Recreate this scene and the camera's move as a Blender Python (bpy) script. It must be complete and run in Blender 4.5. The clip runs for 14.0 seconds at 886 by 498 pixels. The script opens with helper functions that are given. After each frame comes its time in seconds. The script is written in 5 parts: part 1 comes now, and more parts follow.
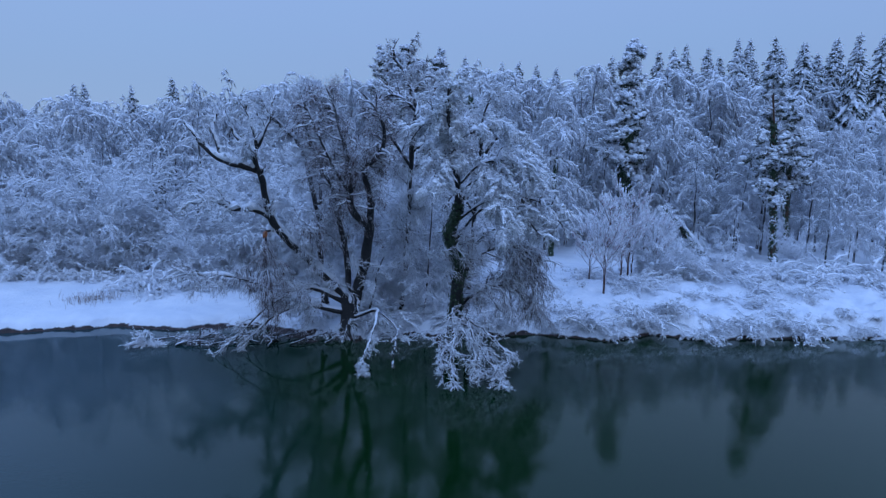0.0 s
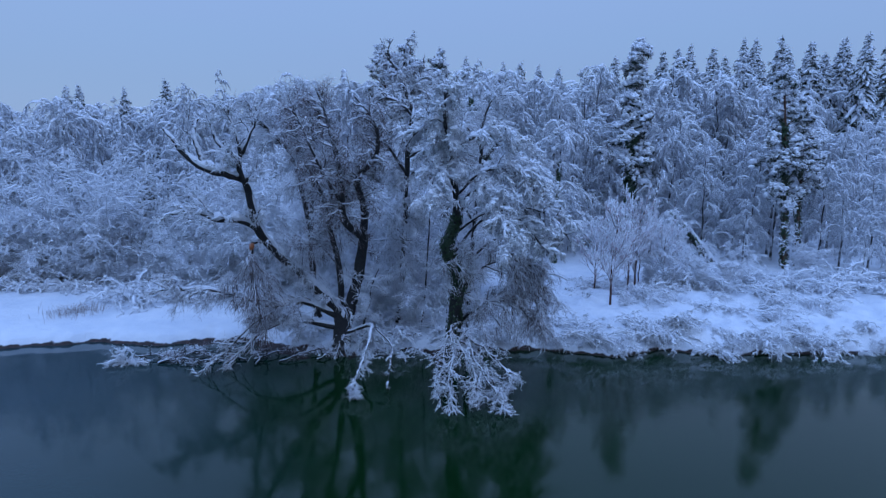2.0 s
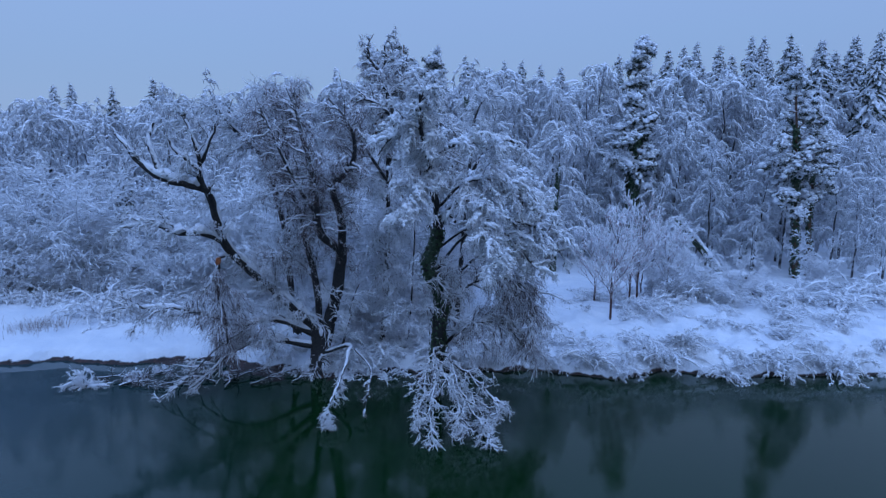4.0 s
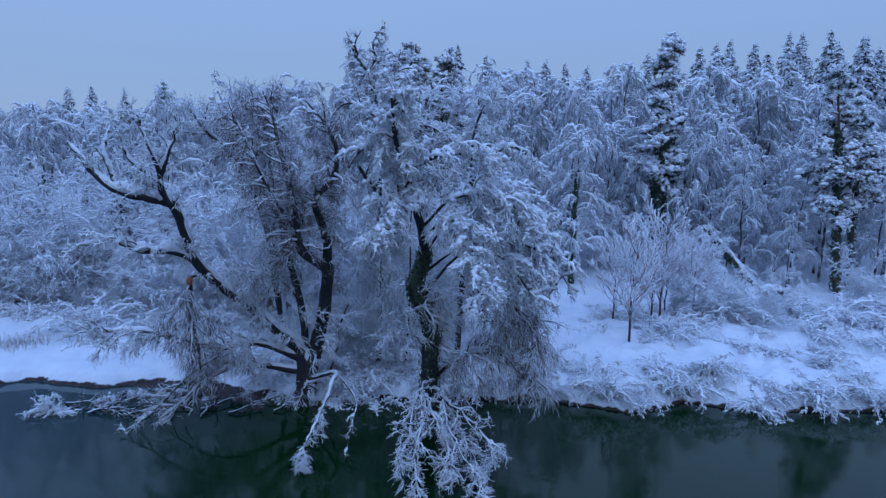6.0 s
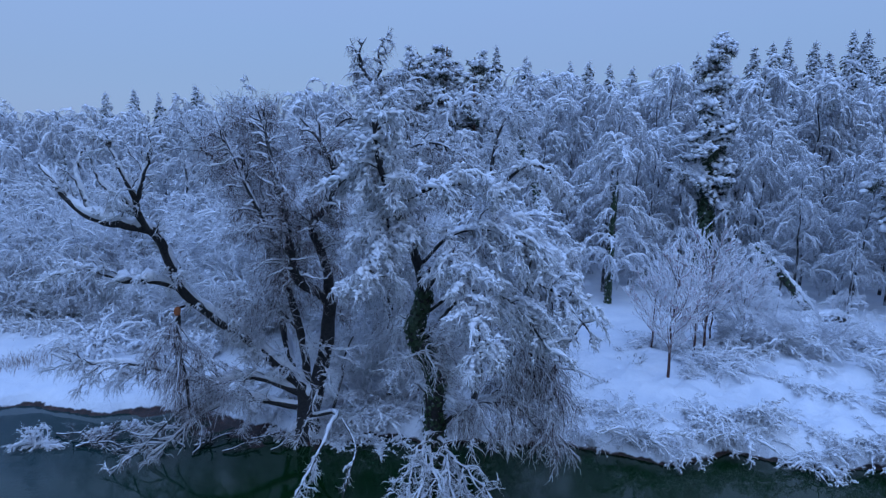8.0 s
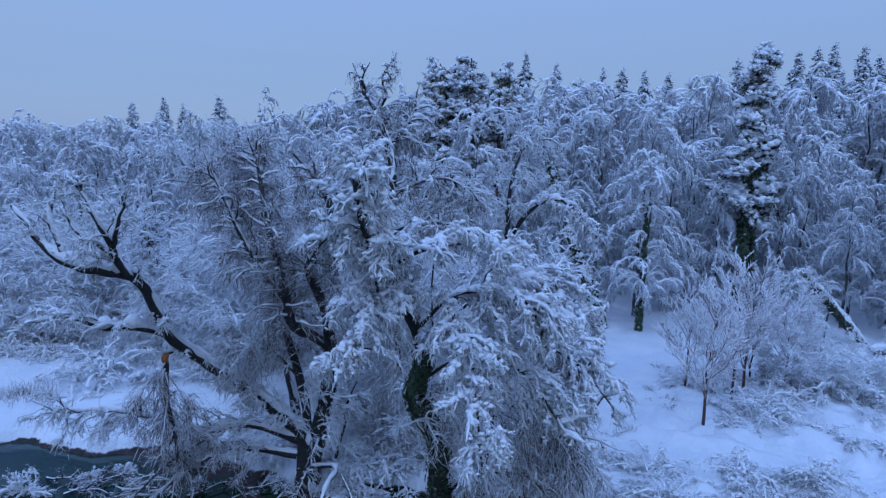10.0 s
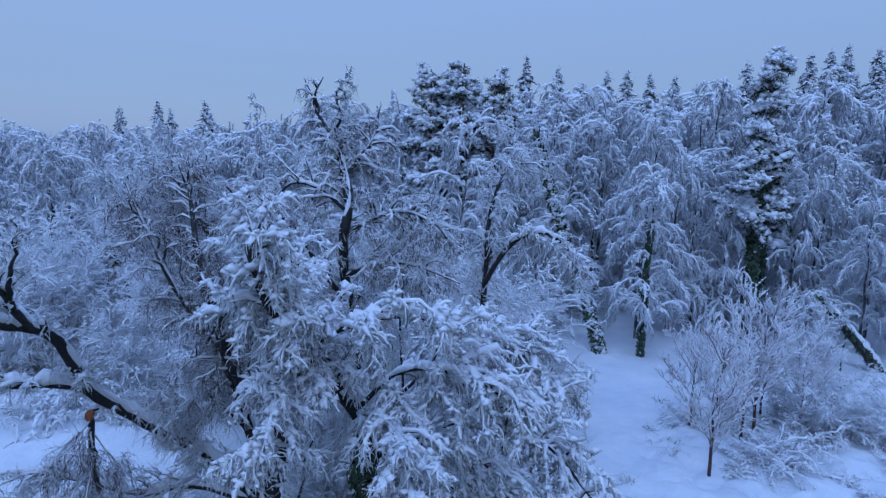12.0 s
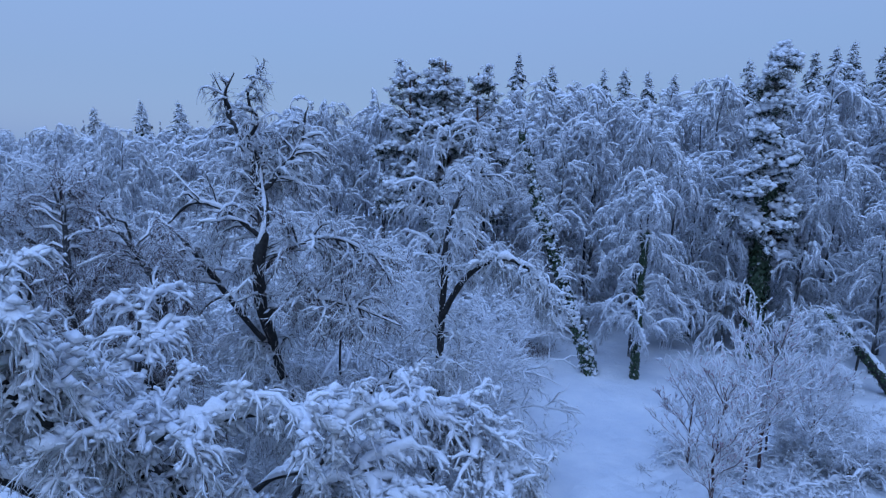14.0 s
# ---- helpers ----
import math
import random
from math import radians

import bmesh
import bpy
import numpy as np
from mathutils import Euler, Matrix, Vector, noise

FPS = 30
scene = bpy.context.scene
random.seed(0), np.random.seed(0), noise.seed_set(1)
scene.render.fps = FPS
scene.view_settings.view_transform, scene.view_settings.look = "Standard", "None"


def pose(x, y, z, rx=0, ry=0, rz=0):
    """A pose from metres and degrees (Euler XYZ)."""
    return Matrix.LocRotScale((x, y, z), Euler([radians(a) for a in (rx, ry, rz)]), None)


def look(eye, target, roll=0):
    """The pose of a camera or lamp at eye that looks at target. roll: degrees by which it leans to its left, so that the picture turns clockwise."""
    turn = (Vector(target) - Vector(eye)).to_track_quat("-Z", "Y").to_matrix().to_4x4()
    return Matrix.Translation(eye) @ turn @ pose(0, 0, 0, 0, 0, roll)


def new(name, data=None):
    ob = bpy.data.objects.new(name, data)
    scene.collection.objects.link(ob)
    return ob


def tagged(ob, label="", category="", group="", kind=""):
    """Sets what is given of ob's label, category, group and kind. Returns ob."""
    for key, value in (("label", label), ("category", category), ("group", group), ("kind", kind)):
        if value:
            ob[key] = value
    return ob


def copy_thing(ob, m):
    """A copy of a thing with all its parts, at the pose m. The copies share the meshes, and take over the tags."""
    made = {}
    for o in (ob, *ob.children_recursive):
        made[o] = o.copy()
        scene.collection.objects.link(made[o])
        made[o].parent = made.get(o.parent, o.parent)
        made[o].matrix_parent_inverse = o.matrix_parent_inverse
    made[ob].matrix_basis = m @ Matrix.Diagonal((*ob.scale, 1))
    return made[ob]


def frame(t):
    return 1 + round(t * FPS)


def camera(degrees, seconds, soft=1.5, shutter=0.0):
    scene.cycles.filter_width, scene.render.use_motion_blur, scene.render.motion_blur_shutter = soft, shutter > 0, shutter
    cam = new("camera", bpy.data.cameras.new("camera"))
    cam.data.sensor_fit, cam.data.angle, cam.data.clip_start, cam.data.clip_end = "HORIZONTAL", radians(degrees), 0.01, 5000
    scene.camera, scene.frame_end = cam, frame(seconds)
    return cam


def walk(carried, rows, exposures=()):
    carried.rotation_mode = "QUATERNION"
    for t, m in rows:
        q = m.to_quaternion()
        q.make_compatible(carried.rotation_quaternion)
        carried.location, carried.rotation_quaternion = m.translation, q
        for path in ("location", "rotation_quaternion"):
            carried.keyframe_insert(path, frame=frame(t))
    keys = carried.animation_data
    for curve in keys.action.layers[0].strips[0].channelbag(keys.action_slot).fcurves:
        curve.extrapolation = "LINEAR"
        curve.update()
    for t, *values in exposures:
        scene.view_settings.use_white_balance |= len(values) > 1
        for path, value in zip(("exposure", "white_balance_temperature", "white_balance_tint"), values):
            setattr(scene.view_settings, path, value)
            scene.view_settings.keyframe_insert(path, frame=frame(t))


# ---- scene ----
cam = camera(69.6, 14.0, 1.3)
PATH = [
    (0, (-2.047, -1.086, 11.103), (-1.549, 0.83, 10.816), 1.4),
    (0.5, (-1.874, -0.598, 11.165), (-1.379, 1.318, 10.878), 1.4),
    (1, (-1.742, -0.04, 11.262), (-1.246, 1.876, 10.975), 1.3),
    (1.5, (-1.583, 0.444, 11.358), (-1.089, 2.36, 11.071), 1.2),
    (2, (-1.337, 0.943, 11.447), (-0.844, 2.86, 11.16), 1.3),
    (2.5, (-1.015, 1.549, 11.545), (-0.522, 3.466, 11.256), 1.2),
    (3, (-0.651, 2.132, 11.639), (-0.158, 4.048, 11.349), 1.3),
    (5.5, (1.958, 5.445, 12.163), (2.381, 7.378, 11.872), 1.4),
    (6, (2.493, 6.154, 12.273), (2.886, 8.093, 11.981), 1.4),
    (6.5, (3.005, 6.842, 12.388), (3.364, 8.788, 12.095), 1.4),
    (7, (3.498, 7.555, 12.495), (3.819, 9.507, 12.2), 1.5),
    (7.5, (3.963, 8.307, 12.746), (4.252, 10.264, 12.45), 1.6),
    (8, (4.333, 8.946, 13.123), (4.59, 10.908, 12.826), 1.6),
    (8.5, (4.619, 9.544, 13.441), (4.844, 11.51, 13.146), 1.6),
    (11, (6.083, 12.793, 14.89), (6.223, 14.766, 14.593), 1.8),
    (11.5, (6.502, 13.623, 15.1), (6.64, 15.596, 14.802), 1.8),
    (12, (6.942, 14.489, 15.299), (7.079, 16.463, 15.002), 1.8),
    (12.5, (7.386, 15.436, 15.472), (7.523, 17.409, 15.176), 1.8),
    (13, (7.851, 16.282, 15.613), (7.988, 18.255, 15.316), 1.8),
    (13.5, (8.299, 17.145, 15.613), (8.435, 19.118, 15.316), 1.8),
    (14, (8.751, 18.067, 15.653), (8.885, 20.04, 15.356), 1.7),
]
walk(cam, [(t, look(eye, target, roll)) for t, eye, target, roll in PATH])

# ---------------------------------------------------------------- world and light
def make_world():
    w = bpy.data.worlds.new("overcast_dusk")
    scene.world = w
    w.use_nodes = True
    nt = w.node_tree
    nt.nodes.clear()
    out = nt.nodes.new("ShaderNodeOutputWorld")
    add = nt.nodes.new("ShaderNodeAddShader")
    sky = nt.nodes.new("ShaderNodeTexSky")
    sky.sky_type = 'NISHITA'
    sky.sun_disc = False
    sky.sun_elevation = radians(32)
    sky.sun_rotation = radians(150)
    bg_sky = nt.nodes.new("ShaderNodeBackground")
    bg_sky.inputs["Strength"].default_value = 0.012
    nt.links.new(sky.outputs[0], bg_sky.inputs["Color"])
    # the closed cloud cover: a little brighter towards the zenith, faint streaks
    tc = nt.nodes.new("ShaderNodeTexCoord")
    sep = nt.nodes.new("ShaderNodeSeparateXYZ")
    nt.links.new(tc.outputs["Generated"], sep.inputs[0])
    ramp = nt.nodes.new("ShaderNodeValToRGB")
    e = ramp.color_ramp.elements
    e[0].position, e[0].color = 0.0, (0.205, 0.338, 0.632, 1)
    e[1].position, e[1].color = 1.0, (0.335, 0.61, 1.40, 1)
    m = e.new(0.10)
    m.color = (0.222, 0.352, 0.648, 1)
    m = e.new(0.30)
    m.color = (0.27, 0.43, 0.79, 1)
    nt.links.new(sep.outputs["Z"], ramp.inputs[0])
    mapp = nt.nodes.new("ShaderNodeMapping")
    mapp.inputs["Scale"].default_value = (1.0, 1.0, 6.0)
    nt.links.new(tc.outputs["Generated"], mapp.inputs[0])
    noi = nt.nodes.new("ShaderNodeTexNoise")
    noi.inputs["Scale"].default_value = 1.6
    noi.inputs["Detail"].default_value = 3
    nt.links.new(mapp.outputs[0], noi.inputs[0])
    tint = nt.nodes.new("ShaderNodeMix")
    tint.data_type = 'RGBA'
    tint.blend_type = 'MULTIPLY'
    tint.inputs["Factor"].default_value = 0.35
    cr = nt.nodes.new("ShaderNodeValToRGB")
    cr.color_ramp.elements[0].position, cr.color_ramp.elements[0].color = 0.35, (1.02, 0.97, 1.0, 1)
    cr.color_ramp.elements[1].position, cr.color_ramp.elements[1].color = 0.65, (0.97, 1.03, 1.0, 1)
    nt.links.new(noi.outputs[0], cr.inputs[0])
    nt.links.new(ramp.outputs[0], tint.inputs["A"])
    nt.links.new(cr.outputs[0], tint.inputs["B"])
    bg = nt.nodes.new("ShaderNodeBackground")
    bg.inputs["Strength"].default_value = 0.95
    nt.links.new(tint.outputs["Result"], bg.inputs["Color"])
    nt.links.new(bg_sky.outputs[0], add.inputs[0])
    nt.links.new(bg.outputs[0], add.inputs[1])
    nt.links.new(add.outputs[0], out.inputs[0])


make_world()
sun_data = bpy.data.lights.new("overcast_sun", 'SUN')
sun_data.energy, sun_data.angle, sun_data.color = 1.18, radians(45), (0.375, 0.58, 1.02)
sun = new("overcast_sun", sun_data)
sun.matrix_world = look((-12, -20, 80), (10, 35, 0))


# ---------------------------------------------------------------- materials
def nodes_of(name, rough=0.7):
    m = bpy.data.materials.new(name)
    m.use_nodes = True
    nt = m.node_tree
    b = nt.nodes["Principled BSDF"]
    b.inputs["Roughness"].default_value = rough
    return m, nt, b


def noise_node(nt, scale, detail=4.0, rough=0.6):
    n = nt.nodes.new("ShaderNodeTexNoise")
    n.inputs["Scale"].default_value, n.inputs["Detail"].default_value, n.inputs["Roughness"].default_value = scale, detail, rough
    g = nt.nodes.new("ShaderNodeNewGeometry")
    nt.links.new(g.outputs["Position"], n.inputs["Vector"])
    return n.outputs["Fac"]


def math_node(nt, op, a, b):
    n = nt.nodes.new("ShaderNodeMath")
    n.operation = op
    for s, v in zip(n.inputs, (a, b)):
        if isinstance(v, (int, float)):
            s.default_value = v
        else:
            nt.links.new(v, s)
    return n.outputs[0]


def ramp_node(nt, fac, *stops):
    r = nt.nodes.new("ShaderNodeValToRGB")
    e = r.color_ramp.elements
    e[0].position, e[0].color = stops[0][0], (*stops[0][1], 1)
    e[1].position, e[1].color = stops[-1][0], (*stops[-1][1], 1)
    for p, c in stops[1:-1]:
        e.new(p).color = (*c, 1)
    nt.links.new(fac, r.inputs[0])
    return r.outputs[0]


def bump(nt, b, height, strength, dist):
    n = nt.nodes.new("ShaderNodeBump")
    n.inputs["Strength"].default_value, n.inputs["Distance"].default_value = strength, dist
    nt.links.new(height, n.inputs["Height"])
    nt.links.new(n.outputs[0], b.inputs["Normal"])


def mix_col(nt, fac, a, b):
    n = nt.nodes.new("ShaderNodeMix")
    n.data_type = 'RGBA'
    nt.links.new(fac, n.inputs["Factor"])
    for s, v in (("A", a), ("B", b)):
        if isinstance(v, tuple):
            n.inputs[s].default_value = (*v, 1)
        else:
            nt.links.new(v, n.inputs[s])
    return n.outputs["Result"]


SNOW = (0.80, 0.82, 0.86)


def snow_material():
    m, nt, b = nodes_of("snow", 0.65)
    c = ramp_node(nt, noise_node(nt, 1.3, 5), (0.3, (0.74, 0.77, 0.83)), (0.7, (0.86, 0.87, 0.89)))
    nt.links.new(c, b.inputs["Base Color"])
    h = math_node(nt, 'ADD', noise_node(nt, 6, 5), math_node(nt, 'MULTIPLY', noise_node(nt, 38, 3), 0.35))
    bump(nt, b, h, 0.5, 0.12)
    return m


def snow_on(name, dark, light, level, soft=0.25, scale=9.0, rough=0.85, relief=0.02):
    """Bark, needles or leaves with snow lying on what faces upwards."""
    m, nt, b = nodes_of(name, rough)
    g = nt.nodes.new("ShaderNodeNewGeometry")
    s = nt.nodes.new("ShaderNodeSeparateXYZ")
    nt.links.new(g.outputs["Normal"], s.inputs[0])
    n = noise_node(nt, scale, 4)
    f = math_node(nt, 'ADD', s.outputs["Z"], math_node(nt, 'MULTIPLY', math_node(nt, 'SUBTRACT', n, 0.5), 1.6))
    r = nt.nodes.new("ShaderNodeMapRange")
    r.inputs["From Min"].default_value, r.inputs["From Max"].default_value = level - soft, level + soft
    nt.links.new(f, r.inputs["Value"])
    body = ramp_node(nt, noise_node(nt, scale * 2.3, 5), (0.3, dark), (0.7, light))
    nt.links.new(mix_col(nt, r.outputs[0], body, SNOW), b.inputs["Base Color"])
    bump(nt, b, noise_node(nt, scale * 4, 4), 0.6, relief)
    return m


M_SNOW = snow_material()
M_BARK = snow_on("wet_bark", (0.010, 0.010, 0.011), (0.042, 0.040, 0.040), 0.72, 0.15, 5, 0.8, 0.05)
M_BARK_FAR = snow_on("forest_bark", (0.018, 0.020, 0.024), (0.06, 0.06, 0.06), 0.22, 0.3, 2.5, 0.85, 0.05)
M_BRANCH = snow_on("snowy_branch", (0.014, 0.013, 0.014), (0.055, 0.052, 0.05), 0.18, 0.25, 6)
M_TWIG = snow_on("frosted_twig", (0.19, 0.20, 0.23), (0.34, 0.35, 0.38), -0.95, 0.35, 9)
M_WILLOWTWIG = snow_on("frosted_willow_twig", (0.06, 0.058, 0.062), (0.17, 0.165, 0.168), -0.50, 0.35, 9)
M_PINKTWIG = snow_on("frosted_reddish_twig", (0.42, 0.23, 0.27), (0.64, 0.42, 0.47), -0.22, 0.4, 9)
M_BRANCH_FAR = snow_on("frosted_branch", (0.04, 0.04, 0.046), (0.15, 0.15, 0.155), -0.52, 0.35, 5)
M_PLASTER = snow_on("snow_plastered_bark", (0.012, 0.012, 0.014), (0.05, 0.048, 0.048), 0.0, 0.15, 2.2, 0.8, 0.05)
M_HAIR = snow_on("willow_shoots", (0.042, 0.024, 0.025), (0.15, 0.072, 0.068), 0.60, 0.35, 5)
M_RED = snow_on("pale_red_twig", (0.10, 0.055, 0.05), (0.24, 0.14, 0.12), -0.1, 0.35, 7)
M_NEEDLE = snow_on("spruce_needles", (0.010, 0.022, 0.014), (0.032, 0.060, 0.034), 0.62, 0.25, 4)
# skyline woods: distance haze is put into these paler, bluish colours
M_NEEDLE_FAR = snow_on("far_canopy_hazed", (0.04, 0.05, 0.06), (0.12, 0.13, 0.14), -0.3, 0.5, 0.9)
M_PINE = snow_on("pine_needles", (0.015, 0.030, 0.018), (0.045, 0.075, 0.04), 0.30, 0.3, 4)
M_IVY = snow_on("ivy_leaves", (0.012, 0.034, 0.013), (0.04, 0.08, 0.032), 0.72, 0.2, 5, 0.5)
M_PINEBARK = snow_on("pine_bark", (0.05, 0.025, 0.016), (0.16, 0.08, 0.05), 0.6, 0.2, 4, 0.85, 0.05)
M_REDBARK = snow_on("red_brown_bark", (0.04, 0.016, 0.014), (0.11, 0.05, 0.04), 0.5, 0.2, 5, 0.8, 0.03)
M_DEAD = snow_on("dead_reed", (0.12, 0.07, 0.05), (0.28, 0.18, 0.13), 0.25, 0.3, 6)
M_WOUND = snow_on("split_wood", (0.35, 0.10, 0.04), (0.55, 0.20, 0.08), 0.9, 0.1, 20)


def ground_material():
    m, nt, b = nodes_of("snow_ground", 0.7)
    g = nt.nodes.new("ShaderNodeNewGeometry")
    s = nt.nodes.new("ShaderNodeSeparateXYZ")
    nt.links.new(g.outputs["Position"], s.inputs[0])
    level = math_node(nt, 'ADD', s.outputs["Z"], math_node(nt, 'MULTIPLY', math_node(nt, 'SUBTRACT', noise_node(nt, 0.8, 6), 0.5), 0.80))
    r = nt.nodes.new("ShaderNodeMapRange")
    r.inputs["From Min"].default_value, r.inputs["From Max"].default_value = 0.12, 0.19
    nt.links.new(level, r.inputs["Value"])
    mud = ramp_node(nt, noise_node(nt, 3.0, 6), (0.3, (0.012, 0.009, 0.009)), (0.55, (0.036, 0.018, 0.015)), (0.75, (0.11, 0.046, 0.034)))
    snow = ramp_node(nt, noise_node(nt, 0.5, 6), (0.3, (0.64, 0.68, 0.74)), (0.7, (0.79, 0.805, 0.83)))
    nt.links.new(mix_col(nt, r.outputs[0], mud, snow), b.inputs["Base Color"])
    h = math_node(nt, 'ADD', noise_node(nt, 2.2, 6), math_node(nt, 'MULTIPLY', noise_node(nt, 14, 4), 0.3))
    bump(nt, b, h, 0.55, 0.25)
    return m


def water_material():
    m, nt, b = nodes_of("river_water", 0.05)
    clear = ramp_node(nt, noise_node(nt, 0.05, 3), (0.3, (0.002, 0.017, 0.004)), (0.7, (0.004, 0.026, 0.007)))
    # paler sky reflection towards -X, put into the base colour
    g = nt.nodes.new("ShaderNodeNewGeometry")
    s = nt.nodes.new("ShaderNodeSeparateXYZ")
    nt.links.new(g.outputs["Position"], s.inputs[0])
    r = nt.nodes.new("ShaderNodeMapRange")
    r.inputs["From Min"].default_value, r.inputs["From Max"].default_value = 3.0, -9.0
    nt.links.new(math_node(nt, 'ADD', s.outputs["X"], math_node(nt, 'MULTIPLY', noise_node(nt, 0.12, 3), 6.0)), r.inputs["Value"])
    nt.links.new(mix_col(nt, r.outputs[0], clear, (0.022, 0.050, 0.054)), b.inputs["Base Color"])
    b.inputs["IOR"].default_value = 1.35
    h = math_node(nt, 'ADD', math_node(nt, 'MULTIPLY', noise_node(nt, 0.6, 2), 0.5), math_node(nt, 'MULTIPLY', noise_node(nt, 5.0, 3), 0.3))
    bump(nt, b, h, 0.09, 0.10)
    return m


M_GROUND, M_WATER = ground_material(), water_material()


# ---------------------------------------------------------------- mesh tools
def raw_mesh(name, verts, faces, mat):
    """One smooth mesh from arrays: verts (n, 3) and a list of face arrays (m, 3) or (m, 4)."""
    verts = np.asarray(verts, dtype=np.float32)
    faces = [np.asarray(f, dtype=np.int32) for f in faces if len(f)]
    me = bpy.data.meshes.new(name)
    me.vertices.add(len(verts))
    me.vertices.foreach_set("co", verts.ravel())
    loops = np.concatenate([f.ravel() for f in faces])
    sizes = np.concatenate([np.full(len(f), f.shape[1], dtype=np.int32) for f in faces])
    me.loops.add(len(loops))
    me.loops.foreach_set("vertex_index", loops)
    me.polygons.add(len(sizes))
    me.polygons.foreach_set("loop_start", np.concatenate([[0], np.cumsum(sizes)[:-1]]).astype(np.int32))
    me.polygons.foreach_set("use_smooth", np.ones(len(sizes), dtype=bool))
    me.materials.append(mat)
    me.update(calc_edges=True)
    return me


OCT_V = np.array([[1.0, 0, 0], [0, 1.0, 0], [-1.0, 0, 0], [0, -1.0, 0], [0, 0, 0.8], [0, 0, -0.8]])
OCT_T = np.array([[0, 1, 4], [1, 2, 4], [2, 3, 4], [3, 0, 4], [1, 0, 5], [2, 1, 5], [3, 2, 5], [0, 3, 5]])


class Bag:
    """Collects tubes, lumps and leaves for one mesh."""

    def __init__(self):
        self.v, self.q, self.t, self.n = [], [], [], 0

    def put(self, v, q=(), t=()):
        v = np.asarray(v).reshape(-1, 3)
        if len(q):
            self.q.append(np.asarray(q) + self.n)
        if len(t):
            self.t.append(np.asarray(t) + self.n)
        self.v.append(v)
        self.n += len(v)
        return self

    def mesh(self, name, mat):
        faces = []
        if self.q:
            faces.append(np.concatenate(self.q))
        if self.t:
            faces.append(np.concatenate(self.t))
        return raw_mesh(name, np.concatenate(self.v), faces, mat)

    def tubes(self, P, R, sides=3, flat=1.0, lift=0.0):
        """Tapered tubes round the paths P (n, k, 3) with radii R (n, k); flat squeezes them upright, lift raises them by radii."""
        P, R = np.asarray(P, float), np.asarray(R, float)
        if len(P) == 0:
            return self
        n, k = P.shape[:2]
        T = np.gradient(P, axis=1)
        T /= np.linalg.norm(T, axis=2, keepdims=True) + 1e-9
        ref = np.zeros_like(T)
        steep = np.abs(T[..., 2]) > 0.95
        ref[..., 2] = np.where(steep, 0, 1)
        ref[..., 1] = np.where(steep, 1, 0)
        U = np.cross(T, ref)
        U /= np.linalg.norm(U, axis=2, keepdims=True) + 1e-9
        W = np.cross(U, T)
        a = np.arange(sides) * 2 * math.pi / sides + math.pi / 2
        ring = (P[:, :, None] + R[:, :, None, None] * (np.cos(a)[:, None] * U[:, :, None] + (np.sin(a)[:, None] * flat + lift) * W[:, :, None]))
        base = np.arange(n * k * sides).reshape(n, k, sides)
        nxt = np.roll(base, -1, axis=2)
        q = np.stack([base[:, :-1], nxt[:, :-1], nxt[:, 1:], base[:, 1:]], axis=-1).reshape(-1, 4)
        return self.put(ring, q)

    def shoots(self, P, R):
        """Three-sided shoots that end in a point."""
        P, R = np.asarray(P, float), np.asarray(R, float)
        n, k = P.shape[:2]
        if n == 0:
            return self
        at = self.n
        self.tubes(P[:, :-1], R[:, :-1], 3) if k > 2 else self.put(np.zeros((0, 3)))
        if k == 2:
            return self.spikes(P[:, 0], P[:, 1], R[:, 0])
        tip = self.n
        self.put(P[:, -1])
        i = at + np.arange(n)[:, None] * (k - 1) * 3 + (k - 2) * 3
        t = tip + np.arange(n)[:, None]
        for a, b in ((0, 1), (1, 2), (2, 0)):
            self.t.append(np.concatenate([i + a, i + b, t], axis=1))
        return self

    def spikes(self, A, B, r):
        """Three-sided cones from A to B."""
        A, B, r = np.asarray(A, float), np.asarray(B, float), np.asarray(r, float)
        n = len(A)
        if n == 0:
            return self
        T = B - A
        T /= np.linalg.norm(T, axis=1, keepdims=True) + 1e-9
        ref = np.tile([0.0, 0.0, 1.0], (n, 1))
        ref[np.abs(T[:, 2]) > 0.95] = (0, 1, 0)
        U = np.cross(T, ref)
        U /= np.linalg.norm(U, axis=1, keepdims=True) + 1e-9
        W = np.cross(U, T)
        v = [A + r[:, None] * (math.cos(a) * U + math.sin(a) * W) for a in (math.pi / 2, math.pi * 7 / 6, math.pi * 11 / 6)] + [B]
        v = np.stack(v, axis=1)
        i = np.arange(n)[:, None] * 4
        t = np.concatenate([i + np.array([[0, 1, 3]]), i + np.array([[1, 2, 3]]), i + np.array([[2, 0, 3]])])
        return self.put(v, (), t)

    def lumps(self, C, S, rng, fine=True):
        """Uneven rounded lumps at C with half axes S (n, 3)."""
        bv, bt = ICO2 if fine else ICO1
        n = len(C)
        if n == 0:
            return self
        d = 1 + rng.uniform(-0.28, 0.28, (n, len(bv), 1))
        a = rng.uniform(0, 6.28, n)
        v = bv[None] * d * np.asarray(S)[:, None]
        x, y = v[..., 0].copy(), v[..., 1].copy()
        ca, sa = np.cos(a)[:, None], np.sin(a)[:, None]
        v[..., 0], v[..., 1] = x * ca - y * sa, x * sa + y * ca
        v = v + np.asarray(C)[:, None]
        t = (np.arange(n)[:, None, None] * len(bv) + bt[None]).reshape(-1, 3)
        return self.put(v, (), t)

